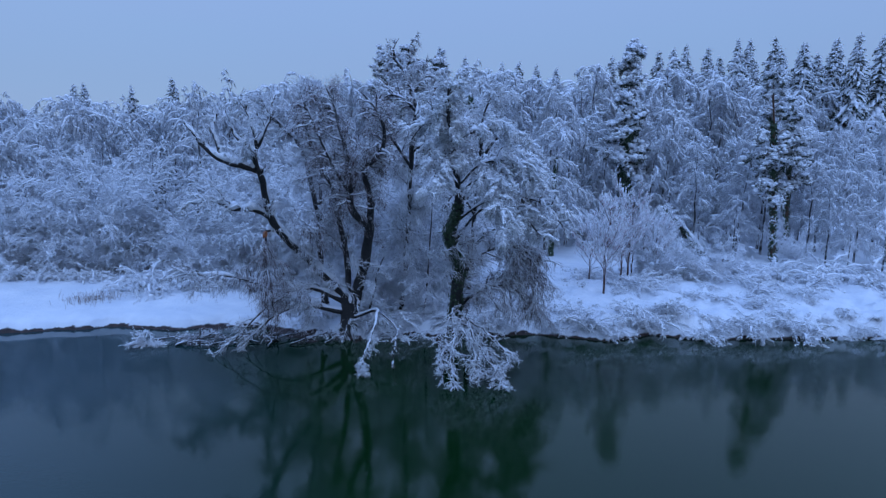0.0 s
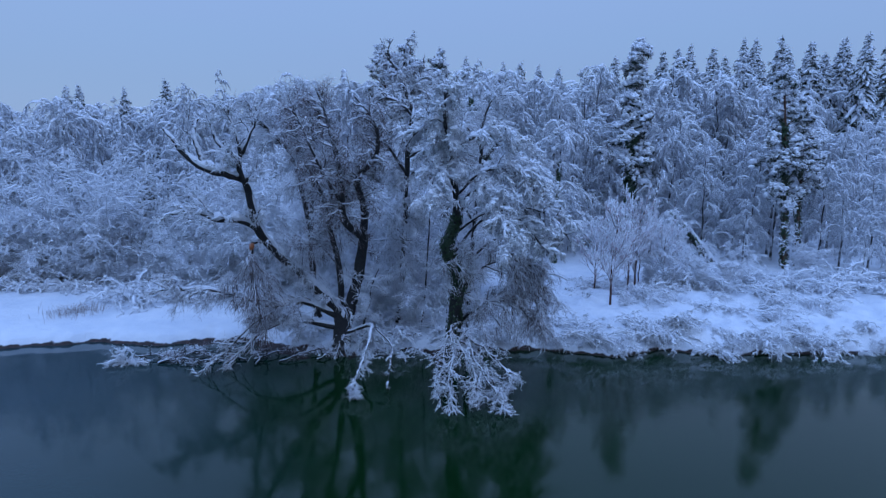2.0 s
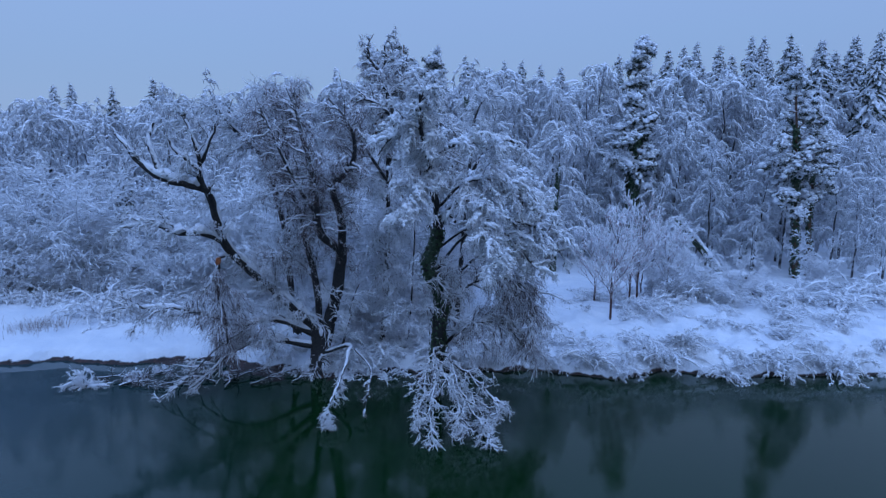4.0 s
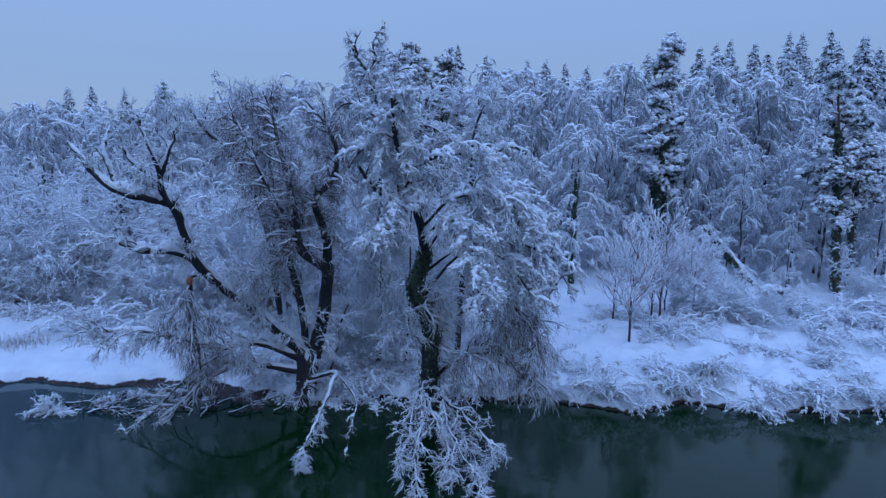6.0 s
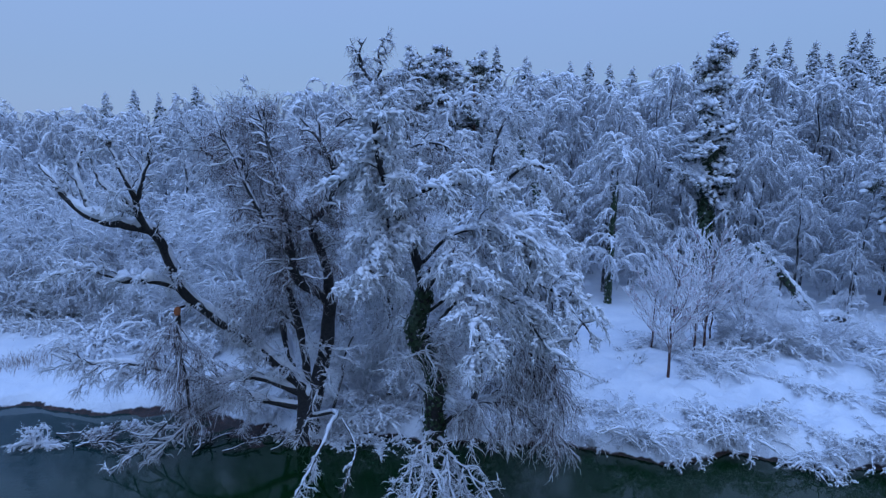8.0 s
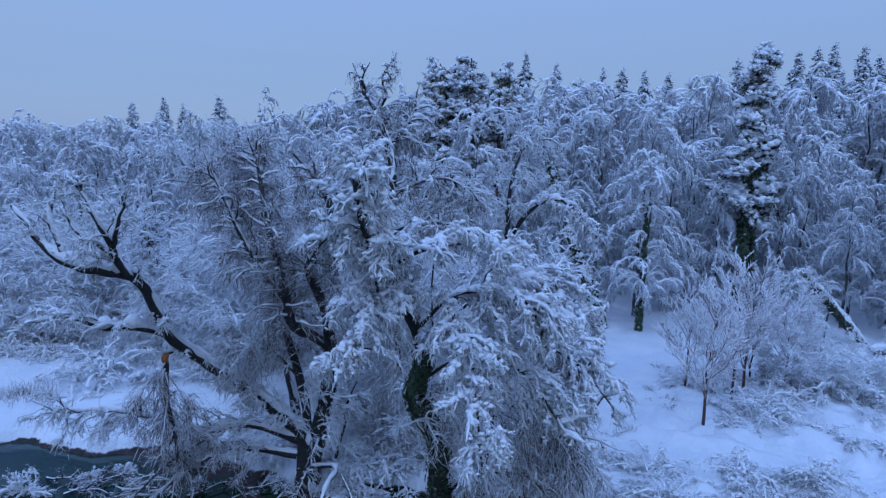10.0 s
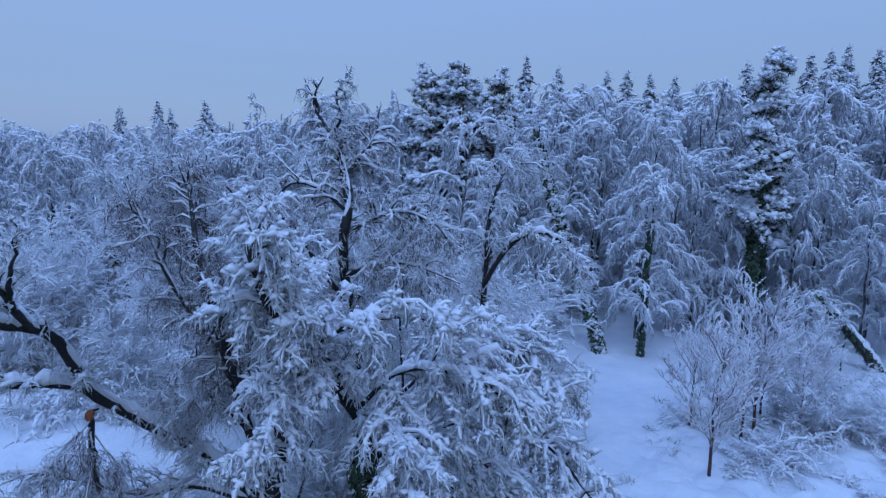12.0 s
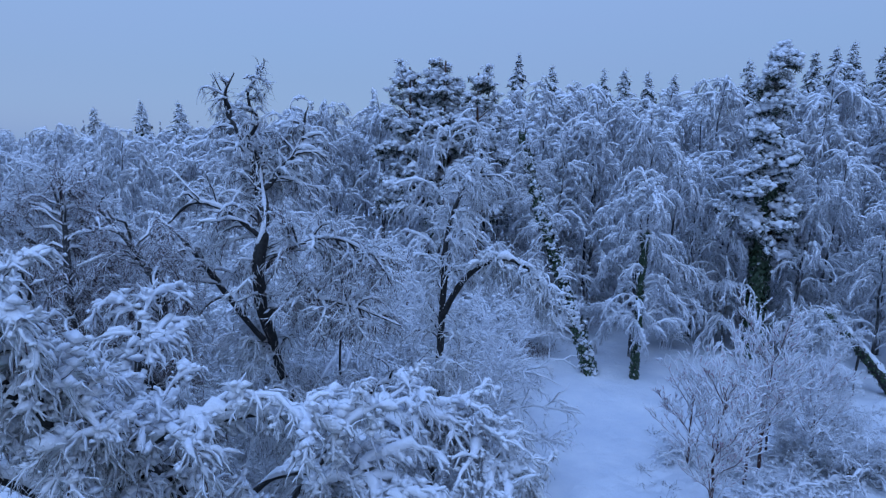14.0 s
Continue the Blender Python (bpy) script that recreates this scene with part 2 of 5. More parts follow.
    def crumbs(self, C, r, rng):
        """Small uneven crumbs of snow at C with radii r."""
        n = len(C)
        if n == 0:
            return self
        r = np.asarray(r)[:, None, None]
        v = OCT_V[None] * rng.uniform(0.45, 1.35, (n, 6, 1)) * r + rng.normal(size=(n, 6, 3)) * 0.16 * r
        a, k = rng.uniform(0, 6.28, n), rng.uniform(0.0, 0.8, n)
        d = np.stack([np.cos(a), np.sin(a), rng.uniform(-0.5, 0.2, n)], axis=1)[:, None]
        v = v + d * (v * d).sum(2, keepdims=True) * k[:, None, None]
        v = v + np.asarray(C)[:, None]
        return self.put(v, (), (np.arange(n)[:, None, None] * 6 + OCT_T[None]).reshape(-1, 3))

    def leaves(self, C, N, size, rng):
        """Folded four-cornered leaves at C that face along N."""
        n = len(C)
        N = N / (np.linalg.norm(N, axis=1, keepdims=True) + 1e-9)
        D = rng.normal(size=(n, 3)) * 0.5 + (0, 0, -0.8)
        D -= N * (D * N).sum(1, keepdims=True)
        D /= np.linalg.norm(D, axis=1, keepdims=True) + 1e-9
        S = np.cross(N, D)
        s = (size * rng.uniform(0.6, 1.2, n))[:, None]
        v = np.stack([C - D * s * 0.4, C + S * s * 0.5 + N * s * 0.15, C + D * s * 0.7 - N * s * 0.1, C - S * s * 0.5 + N * s * 0.15], axis=1)
        i = np.arange(n)[:, None] * 4
        return self.put(v, (), np.concatenate([i + np.array([[0, 1, 2]]), i + np.array([[0, 2, 3]])]))


def ico(sub):
    bm = bmesh.new()
    bmesh.ops.create_icosphere(bm, subdivisions=sub, radius=1)
    bm.verts.ensure_lookup_table()
    v = np.array([x.co[:] for x in bm.verts])
    t = np.array([[x.index for x in f.verts] for f in bm.faces])
    bm.free()
    return v, t


ICO1, ICO2 = ico(1), ico(2)


def smooth_path(points, n):
    """A rounded line through points (m, 3 or 4): n samples."""
    p = np.asarray(points, float)
    p = np.vstack([2 * p[0] - p[1], p, 2 * p[-1] - p[-2]])
    s = np.linspace(0, len(p) - 3 - 1e-6, n)
    i = s.astype(int)
    f = (s - i)[:, None]
    a, b, c, d = p[i], p[i + 1], p[i + 2], p[i + 3]
    return 0.5 * (2 * b + (c - a) * f + (2 * a - 5 * b + 4 * c - d) * f ** 2 + (3 * b - a - 3 * c + d) * f ** 3)


def sprout(rng, P, R, n, length, k=5, angle=50, lift=0.2, droop=0.8, r=(0.03, 0.008), span=(0.3, 1.0), jit=0.25, bias=(0, 0, 0), vary=0.5):
    """n new shoots from the paths P: they leave at about that angle, rise by lift and bend down by droop."""
    m, kp = P.shape[:2]
    if n == 0 or m == 0:
        return np.zeros((0, k, 3)), np.zeros((0, k))
    weight = np.linalg.norm(np.diff(P, axis=1), axis=2).sum(1)
    i = rng.choice(m, n, p=weight / weight.sum())
    s = rng.uniform(span[0], span[1], n) * (kp - 1)
    j = np.minimum(s.astype(int), kp - 2)
    f = (s - j)[:, None]
    start = P[i, j] * (1 - f) + P[i, j + 1] * f
    tan = P[i, j + 1] - P[i, j]
    tan /= np.linalg.norm(tan, axis=1, keepdims=True) + 1e-9
    side = rng.normal(size=(n, 3))
    side -= tan * (side * tan).sum(1, keepdims=True)
    side /= np.linalg.norm(side, axis=1, keepdims=True) + 1e-9
    a = np.radians(angle * rng.uniform(0.6, 1.4, n))[:, None]
    d = tan * np.cos(a) + side * np.sin(a) + np.array([0, 0, lift]) + np.asarray(bias)
    d /= np.linalg.norm(d, axis=1, keepdims=True) + 1e-9
    L = length * rng.uniform(1 - vary, 1 + vary * 0.6, n) * (1.15 - 0.45 * s / (kp - 1))
    g = droop * rng.uniform(0.5, 1.4, n)
    out = np.zeros((n, k, 3))
    out[:, 0] = start
    for c in range(1, k):
        out[:, c] = out[:, c - 1] + d * (L / (k - 1))[:, None]
        d = d + rng.normal(size=(n, 3)) * jit / math.sqrt(k)
        d[:, 2] -= g / (k - 1)
        d /= np.linalg.norm(d, axis=1, keepdims=True) + 1e-9
    w = np.linspace(0, 1, k)[None]
    rad = (r[0] * (1 - w) + r[1] * w) * rng.uniform(0.7, 1.25, (n, 1))
    return out, rad


def cap_snow(bag, P, R, extra=0.03, sides=5, scale=1.0, rng=None, cling=0.02, steep=1.25):
    """Snow lying along branches, thinner where they are steep; cling: how much still holds on upright wood."""
    if len(P) == 0:
        return
    T = np.gradient(P, axis=1)
    T /= np.linalg.norm(T, axis=2, keepdims=True) + 1e-9
    level = np.clip(1.25 - np.abs(T[..., 2]) * steep, cling, 1)
    S = (R * 0.9 + extra) * level * scale
    if rng is not None:
        S = S * rng.uniform(0.35, 1.35, S.shape)
    S[:, -1] *= 0.45
    S[:, 0] *= 0.7
    Q = P.copy()
    Q[..., 2] += R * 0.55 * level + S * 0.35
    bag.tubes(Q, S, sides, flat=0.9)


def along(rng, P, n, lo=0.0, hi=1.0, spread=0.03):
    """n random points on the paths P, scattered a little and lifted."""
    m, k = P.shape[:2]
    i = rng.integers(0, m, n)
    s = rng.uniform(lo, hi, n) * (k - 1)
    j = np.minimum(s.astype(int), k - 2)
    f = (s - j)[:, None]
    return P[i, j] * (1 - f) + P[i, j + 1] * f + rng.normal(size=(n, 3)) * spread + (0, 0, spread * 0.7)


def thing(name, at, label, category, group="", kind=""):
    ob = new(name)
    ob.empty_display_size = 0.3
    ob.matrix_world = at if isinstance(at, Matrix) else Matrix.Translation(at)
    return tagged(ob, label, category, group, kind)


def part(name, me, parent, label=""):
    ob = new(name, me)
    ob.parent = parent
    if label:
        tagged(ob, label)
    return ob


# ---------------------------------------------------------------- the ground and the river
SHORE_X = [-300, -60, -40, -18, -12, -8.5, -5.4, -2.2, 0.6, 2.2, 4.2, 6.0, 7.4, 9.4, 11, 14, 17.5, 21, 24, 27.3, 32, 36.4, 60, 120, 400]
SHORE_Y = [70, 47, 44.5, 41.2, 41.8, 40.2, 40.9, 39.9, 38.0, 36.5, 37.2, 36.9, 36.4, 36.2, 35.9, 35.6, 33.4, 34.2, 32.7, 32.2, 31.5, 30.8, 26, 16, -40]


def fbm(x, y, scale, seed=0.0):
    out = np.zeros_like(x)
    a = 1.0
    for o in range(4):
        s = scale * 2 ** o
        out += a * (np.sin(x * s * 1.13 + 1.7 * o + seed + 1.3 * np.sin(y * s * 0.83 + seed)) * np.cos(y * s * 0.97 - 2.1 * o + seed + 1.1 * np.sin(x * s * 0.71)))
        a *= 0.5
    return out / 1.9


def shore_y(x):
    return np.interp(x, SHORE_X, SHORE_Y)


def ground_z(x, y):
    x, y = np.asarray(x, float), np.asarray(y, float)
    d = y - shore_y(x) + 0.28 * fbm(x, y, 1.1, 2.0)
    up = np.interp(d, [-60, -6, -1.5, -0.25, 0.0, 0.25, 0.7, 3, 8, 20, 80, 900], [-3, -1.6, -0.6, -0.22, 0.02, 0.45, 0.66, 0.95, 1.3, 1.5, 1.7, 2.4])
    z = up + np.clip(d / 3, 0, 1) * (0.13 * fbm(x, y, 0.35) + 0.08 * fbm(x, y, 1.3, 4.0))
    # trodden mud just under and over the water beside the old willow
    bar = np.exp(-((x + 3.0) / 4.6) ** 2 - ((y - shore_y(x) + 1.4) / 2.4) ** 2)
    z = np.where(d < 0.0, np.minimum(z + bar * (1.3 + 0.6 * fbm(x, y, 0.8, 5.0)), -0.01 + 0.09 * fbm(x, y, 0.9, 1.0)), z)
    # the half-drowned root mound of the leaning willow
    root = np.exp(-((x - 7.4) / 0.9) ** 2) * np.clip((y - 31.6) / 1.2, 0, 1) * (y < shore_y(x))
    z = np.where(root > 0.02, np.maximum(z, -0.5 + 0.60 * root), z)
    # snow drifted over low scrub along the open bank
    drift = np.clip((x - 15) / 6, 0, 1) * np.clip(d / 1.5, 0, 1) * np.clip((14 - d) / 5, 0, 1)
    z = z + drift * (0.24 + 0.42 * fbm(x, y, 0.75, 7.0) + 0.22 * fbm(x, y, 1.9, 9.0) + 0.07 * fbm(x, y, 4.1, 2.0))
    z = z + np.clip((x - 11) / 3, 0, 1) * np.exp(-((d - 1.3) / 0.9) ** 2) * np.clip(d * 3, 0, 1) * (0.30 + 0.30 * fbm(x, y, 1.5, 3.0))
    # snow heaped over the stump end of the fallen trunk
    z = z + 0.55 * np.exp(-((x - 38.4) / 1.3) ** 2 - ((y - 52.2) / 0.9) ** 2)
    return z


def axis(lo, a, b, hi, fine, grow=1.22):
    mid = list(np.arange(a, b, fine))
    out, s = [], fine
    v = a
    while v > lo:
        s *= grow
        v -= s
        out.append(v)
    left = out[::-1]
    out, s, v = [], fine, mid[-1]
    while v < hi:
        s *= grow
        v += s
        out.append(v)
    return np.array(left + mid + out)


def build_ground():
    xs, ys = axis(-900, -30, 58, 900, 0.2), axis(-400, 29.5, 66, 1600, 0.2)
    X, Y = np.meshgrid(xs, ys, indexing="ij")
    Z = ground_z(X, Y)
    Z = np.where(Y < -70, np.interp(-70 - Y, [0, 6, 400], [-2.5, 1.2, 3]), Z)
    v = np.stack([X, Y, Z], axis=-1).reshape(-1, 3)
    i = np.arange(len(xs) * len(ys)).reshape(len(xs), len(ys))
    q = np.stack([i[:-1, :-1], i[1:, :-1], i[1:, 1:], i[:-1, 1:]], axis=-1).reshape(-1, 4)
    tagged(new("ground", raw_mesh("ground", v, [q], M_GROUND)), "snow-covered river bank with a dark muddy edge", "ground", kind="structure")
    xs, ys = axis(-900, -60, 90, 900, 6.0), axis(-120, -60, 60, 90, 6.0)
    X, Y = np.meshgrid(xs, ys, indexing="ij")
    v = np.stack([X, Y, np.zeros_like(X)], axis=-1).reshape(-1, 3)
    i = np.arange(len(xs) * len(ys)).reshape(len(xs), len(ys))
    q = np.stack([i[:-1, :-1], i[1:, :-1], i[1:, 1:], i[:-1, 1:]], axis=-1).reshape(-1, 4)
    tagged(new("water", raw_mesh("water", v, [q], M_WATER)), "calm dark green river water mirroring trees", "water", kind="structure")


build_ground()


# ---------------------------------------------------------------- old willows on the bank
class Willow:
    """A crooked old tree from its main limbs: lists of (x, y, z, radius)."""

    def __init__(self, name, base, label, seed):
        self.rng = np.random.default_rng(seed)
        self.base = np.array(base, float)
        self.ob = thing(name, base, label, "tree")
        self.snow, self.cling, self.girth, self.small = Bag(), Bag(), 1.0, False

    def limb(self, pts, name="limb", mat=None, n=22, sides=9, snow=0.05, label="", cling=0.2, steep=1.25, coat=0.0, wander=0.0):
        pts = np.array(pts, float)
        pts[:, :3] -= self.base
        s = smooth_path(pts, n)
        P, R = s[:, :3].copy(), np.maximum(s[:, 3] * self.girth, 0.012)
        P += np.stack([fbm(P[:, 2] * 1.0 + 3 * c, P[:, 0] + P[:, 1], 0.9, c * 2.0) for c in range(3)], axis=1) * np.minimum(R, 0.12)[:, None] * 0.8
        if wander:
            u = np.linspace(0, 1, n)
            P += np.stack([fbm(u * 9 + self.base[0] + pts[-1, 0] * 3, u * 0 + c * 5.0, 1.0, c * 1.7) for c in range(3)], axis=1) * wander * np.minimum(1, u * 4)[:, None]
        b = Bag().tubes(P[None], (R * (1 + 0.12 * fbm(P[:, 2], P[:, 0], 3.0)))[None], sides)
        part(name, b.mesh(name, mat or M_BARK), self.ob, label)
        if coat > 0:
            T = np.gradient(P, axis=0)
            T /= np.linalg.norm(T, axis=1, keepdims=True) + 1e-9
            W = np.array([0.0, 0.0, 1.0]) - T * T[:, 2:]
            W[:, 1] = W[:, 1] * 0.2 - 0.12
            W /= np.maximum(np.linalg.norm(W, axis=1, keepdims=True), 0.25)
            r = (R * coat + 0.012) * self.rng.uniform(0.55, 1.1, n)
            r[0] = r[-1] = 0.01
            self.snow.tubes((P + W * (R * 0.72)[:, None])[None], r[None], 6, flat=0.9)
        if snow > 0:
            cap_snow(self.snow, P[None], R[None], snow * 0.75, 6, rng=self.rng, cling=cling, steep=steep)
            m = int(10 * np.linalg.norm(np.diff(P, axis=0), axis=1).sum())
            q = self.rng.uniform(0, n - 1.01, m)
            j = q.astype(int)
            up = 1 - np.abs(np.gradient(P, axis=0)[j, 2]) / (np.linalg.norm(np.gradient(P, axis=0)[j], axis=1) + 1e-9)
            c = P[j] + (q - j)[:, None] * (P[j + 1] - P[j]) + self.rng.normal(size=(m, 3)) * (R[j] * 0.45 + 0.01)[:, None]
            c[:, 2] += R[j] * 0.8
            self.cling.crumbs(c, (snow * 0.5 + 0.02) * self.rng.uniform(0.4, 1.3, m) * (0.25 + 0.75 * up), self.rng)
        return P[None], R[None]

    def finish(self, groups):
        """groups: name, mesh bag, material."""
        for name, bag, mat in groups:
            if bag.n:
                tagged(part(name, bag.mesh(name, mat), self.ob), kind="stuff")
        if self.small:
            return
        if self.cling.n:
            tagged(part("clinging_snow", self.cling.mesh("clinging_snow", M_SNOW), self.ob), kind="stuff")
        if self.snow.n:
            part("snow", self.snow.mesh("snow", M_SNOW), self.ob, "snow lying along the limbs")


def stack(*limbs):
    """Paths of unlike length, resampled to one length."""
    P, R = [], []
    for p, r in limbs:
        for a, b in zip(p, r):
            s = np.linspace(0, len(a) - 1, 12)
            P.append(np.stack([np.interp(s, np.arange(len(a)), a[:, c]) for c in range(3)], axis=1))
            R.append(np.interp(s, np.arange(len(a)), b))
    return np.array(P), np.array(R)


def crown(w, limbs, nb, nt, nh, lb, lt, lh, lift=0.35, droop=(0.9, 1.3, 1.6), snowy=0.6, bias=(0, 0, 0), span=(0.3, 1.0), rt=0.012, rh=0.0055, bag=None, caps=0.03, curl=0.6, hang=0.0):
    """Branches, twigs and hanging shoots on the given limbs; snowy is the share that carries snow."""
    rng = w.rng
    P, R = limbs
    B, BR = sprout(rng, P, R, nb, lb, 7, 55, lift, droop[0], (0.04, 0.011), span, curl, bias)
    C, CR = sprout(rng, B, BR, nb * 4, lb * 0.36, 5, 55, 0.1 - hang, droop[1], (0.018, 0.007), (0.15, 1.0), curl, bias)
    T, TR = sprout(rng, np.concatenate([C, B[:, 2:7]]), None, nt, lt, 4, 48, 0.0 - hang, droop[1], (rt, rt * 0.5), (0.1, 1.0), curl, bias)
    H, HR = sprout(rng, np.concatenate([C[:, :4], C[:, 1:5], T]), None, nh, lh, 4, 38, 0.0 - hang, droop[2], (rh, rh * 0.4), (0.1, 1.0), curl)
    bag["branches"].tubes(B, BR, 4)
    bag["branches"].shoots(C, CR)
    k = int(len(T) * snowy)
    bag["twigs"].shoots(T[:k], TR[:k] * 1.5)
    bag["shoots"].shoots(T[k:], TR[k:] * 0.8)
    m = int(len(H) * snowy)
    bag["twigs"].shoots(H[:m], HR[:m] * 1.9)
    bag["shoots"].shoots(H[m:], HR[m:])
    cap_snow(w.snow, B, BR, caps * 1.1, 5, rng=rng, cling=0.2)
    n = int(len(C) * min(1.0, snowy + 0.15))
    if n and snowy > 0.2:
        cap_snow(w.cling, C[:n], CR[:n], caps * 0.68, 5, rng=rng, cling=0.45, steep=0.75)
        q = n * 3
        w.cling.crumbs(along(rng, C[:n], q, spread=caps * 0.7), caps * rng.uniform(0.45, 1.35, q), rng)
    if k and snowy > 0.2:
        cap_snow(w.cling, T[:k], TR[:k], caps * 0.30, 3, rng=rng, cling=0.55, steep=0.6)
        q = k // 2
        w.cling.crumbs(along(rng, T[:k], q, 0.0, 0.9, spread=caps * 0.45), caps * rng.uniform(0.3, 0.95, q), rng)
    q = int(nb * 5 * snowy)
    w.cling.crumbs(along(rng, B, q, spread=caps), caps * rng.uniform(0.7, 1.9, q), rng)
    return B, T


def bags():
    return {"branches": Bag(), "twigs": Bag(), "shoots": Bag()}


def finish(w, g):
    w.finish([("branchwork", g["branches"], M_BARK if w.small else M_BRANCH), ("frosted_crown", g["twigs"], M_WILLOWTWIG), ("bare_crown", g["shoots"], M_HAIR)])


def ivy_on(w, P, R, n, rng, reach=0.12, size=0.13):
    s = rng.uniform(0, P.shape[1] - 1.01, n)
    j = s.astype(int)
    f = (s - j)[:, None]
    C = P[0, j] * (1 - f) + P[0, j + 1] * f
    N = rng.normal(size=(n, 3)) * (1, 1, 0.4)
    N /= np.linalg.norm(N, axis=1, keepdims=True)
    C = C + N * (R[0, j][:, None] + rng.uniform(0, reach, (n, 1)))
    return Bag().leaves(C, N + (0, 0, 0.25), size, rng)


def old_willow():
    w = Willow("willow_tree", (2.0, 37.1, 0.3), "old crooked willow with dark limbs and snow-laden drooping twigs", 11)
    w.girth = 0.98
    stem = w.limb([(2.0, 37.1, -0.2, 0.62), (2.0, 37.1, 1.0, 0.52), (2.0, 37.0, 2.2, 0.46)], "trunk", n=12, sides=12, snow=0)
    left = w.limb([(2.0, 37.05, 1.9, 0.40), (1.6, 37.0, 2.75, 0.34), (0.7, 36.7, 3.8, 0.29), (-0.15, 36.35, 4.75, 0.26), (-1.1, 35.6, 5.8, 0.24), (-2.05, 34.75, 6.85, 0.22), (-2.55, 33.9, 7.9, 0.20), (-2.8, 33.0, 9.5, 0.17), (-2.95, 32.3, 10.1, 0.14)], n=34, snow=0.10, cling=0.3, steep=0.95, coat=0.95)
    left_top = w.limb([(-2.93, 32.4, 10.0, 0.14), (-3.1, 31.7, 10.7, 0.12), (-3.15, 30.6, 12.0, 0.075), (-3.5, 30.2, 13.2, 0.03)], mat=M_PLASTER, n=18, snow=0.06, cling=0.5, steep=0.8, coat=0.7, wander=0.08)
    left_b = w.limb([(-2.85, 32.4, 10.1, 0.19), (-3.7, 31.8, 10.45, 0.18), (-4.75, 31.7, 10.7, 0.16), (-5.6, 31.8, 11.4, 0.12), (-6.3, 32.0, 12.4, 0.05)], snow=0.17, cling=0.35, steep=0.9, coat=0.75, wander=0.12)
    left_c = w.limb([(-2.4, 34.2, 7.6, 0.16), (-3.3, 33.4, 8.1, 0.14), (-4.3, 33.1, 8.2, 0.12), (-5.2, 32.9, 8.6, 0.09), (-6.2, 32.6, 8.5, 0.04)], snow=0.17, steep=0.9, coat=0.80)
    left_d = w.limb([(-3.1, 31.2, 11.2, 0.09), (-2.6, 30.6, 12.2, 0.065), (-2.3, 30.4, 13.1, 0.03)], snow=0.10, cling=0.35, steep=0.9, coat=0.90, mat=M_PLASTER, wander=0.08)
    left_e = w.limb([(-3.05, 31.3, 11.0, 0.09), (-4.0, 30.9, 11.9, 0.07), (-4.4, 30.8, 13.0, 0.03)], snow=0.10, cling=0.35, steep=0.9, coat=0.90, mat=M_PLASTER, wander=0.08)
    left_f = w.limb([(-4.7, 31.7, 10.7, 0.12), (-5.0, 31.6, 11.8, 0.09), (-4.9, 31.6, 12.9, 0.04)], snow=0.09, cling=0.35, steep=0.9, coat=0.90, mat=M_PLASTER, wander=0.08)
    # a limb that sweeps out low to the side and one broken off above the water
    low = w.limb([(1.7, 37.0, 2.2, 0.22), (0.6, 36.6, 2.9, 0.17), (-0.6, 36.2, 3.3, 0.13), (-2.0, 35.9, 3.2, 0.10), (-3.4, 35.5, 3.9, 0.09), (-5.0, 35.2, 4.4, 0.07), (-6.6, 34.8, 4.5, 0.05), (-7.6, 34.6, 5.0, 0.02)], snow=0.11, steep=1.0, coat=0.85)
    low_b = w.limb([(1.5, 37.0, 1.6, 0.18), (0.0, 36.6, 2.1, 0.14), (-1.4, 36.1, 2.2, 0.10), (-2.6, 35.6, 1.7, 0.07), (-3.4, 35.4, 1.0, 0.05), (-4.4, 35.3, 0.25, 0.02)], snow=0.10, steep=1.0, coat=0.80)
    low_c = w.limb([(-1.2, 36.0, 3.2, 0.07), (-2.6, 35.2, 2.6, 0.055), (-3.8, 34.6, 1.6, 0.04), (-4.6, 34.4, 0.8, 0.025), (-5.6, 34.3, 0.2, 0.012)], snow=0.03)
    broken = w.limb([(-2.0, 34.8, 6.95, 0.10), (-2.75, 34.55, 6.85, 0.09), (-2.8, 34.55, 6.3, 0.10), (-2.75, 34.5, 5.0, 0.09), (-2.5, 34.4, 3.8, 0.07), (-2.4, 34.3, 2.6, 0.04)], snow=0.02)
    part("split", Bag().lumps(np.array([[-2.78, 34.45, 6.72]]) - w.base, np.array([[0.13, 0.12, 0.20]]), w.rng).mesh("split", M_WOUND), w.ob, "orange split wood of the broken limb")
    right = w.limb([(2.1, 37.1, 1.2, 0.44), (2.5, 36.9, 2.8, 0.36), (2.9, 36.5, 4.6, 0.32), (3.05, 35.9, 6.3, 0.30), (3.05, 35.6, 7.1, 0.28)], n=24, snow=0.02)
    arm_l = w.limb([(3.05, 35.7, 6.8, 0.24), (2.5, 34.9, 7.4, 0.22), (1.85, 34.1, 8.2, 0.20), (1.7, 33.4, 9.6, 0.16), (1.3, 32.8, 11.4, 0.12), (1.0, 33.3, 13.0, 0.08), (0.75, 33.7, 13.9, 0.05), (0.4, 33.9, 14.7, 0.02)], n=28, snow=0.03)
    arm_r = w.limb([(3.05, 35.6, 7.0, 0.24), (3.0, 34.6, 8.6, 0.19), (2.5, 33.6, 10.2, 0.15), (3.2, 32.9, 11.2, 0.13), (3.35, 32.5, 12.4, 0.10), (2.9, 32.3, 13.4, 0.06), (2.2, 32.4, 14.2, 0.03)], snow=0.03)
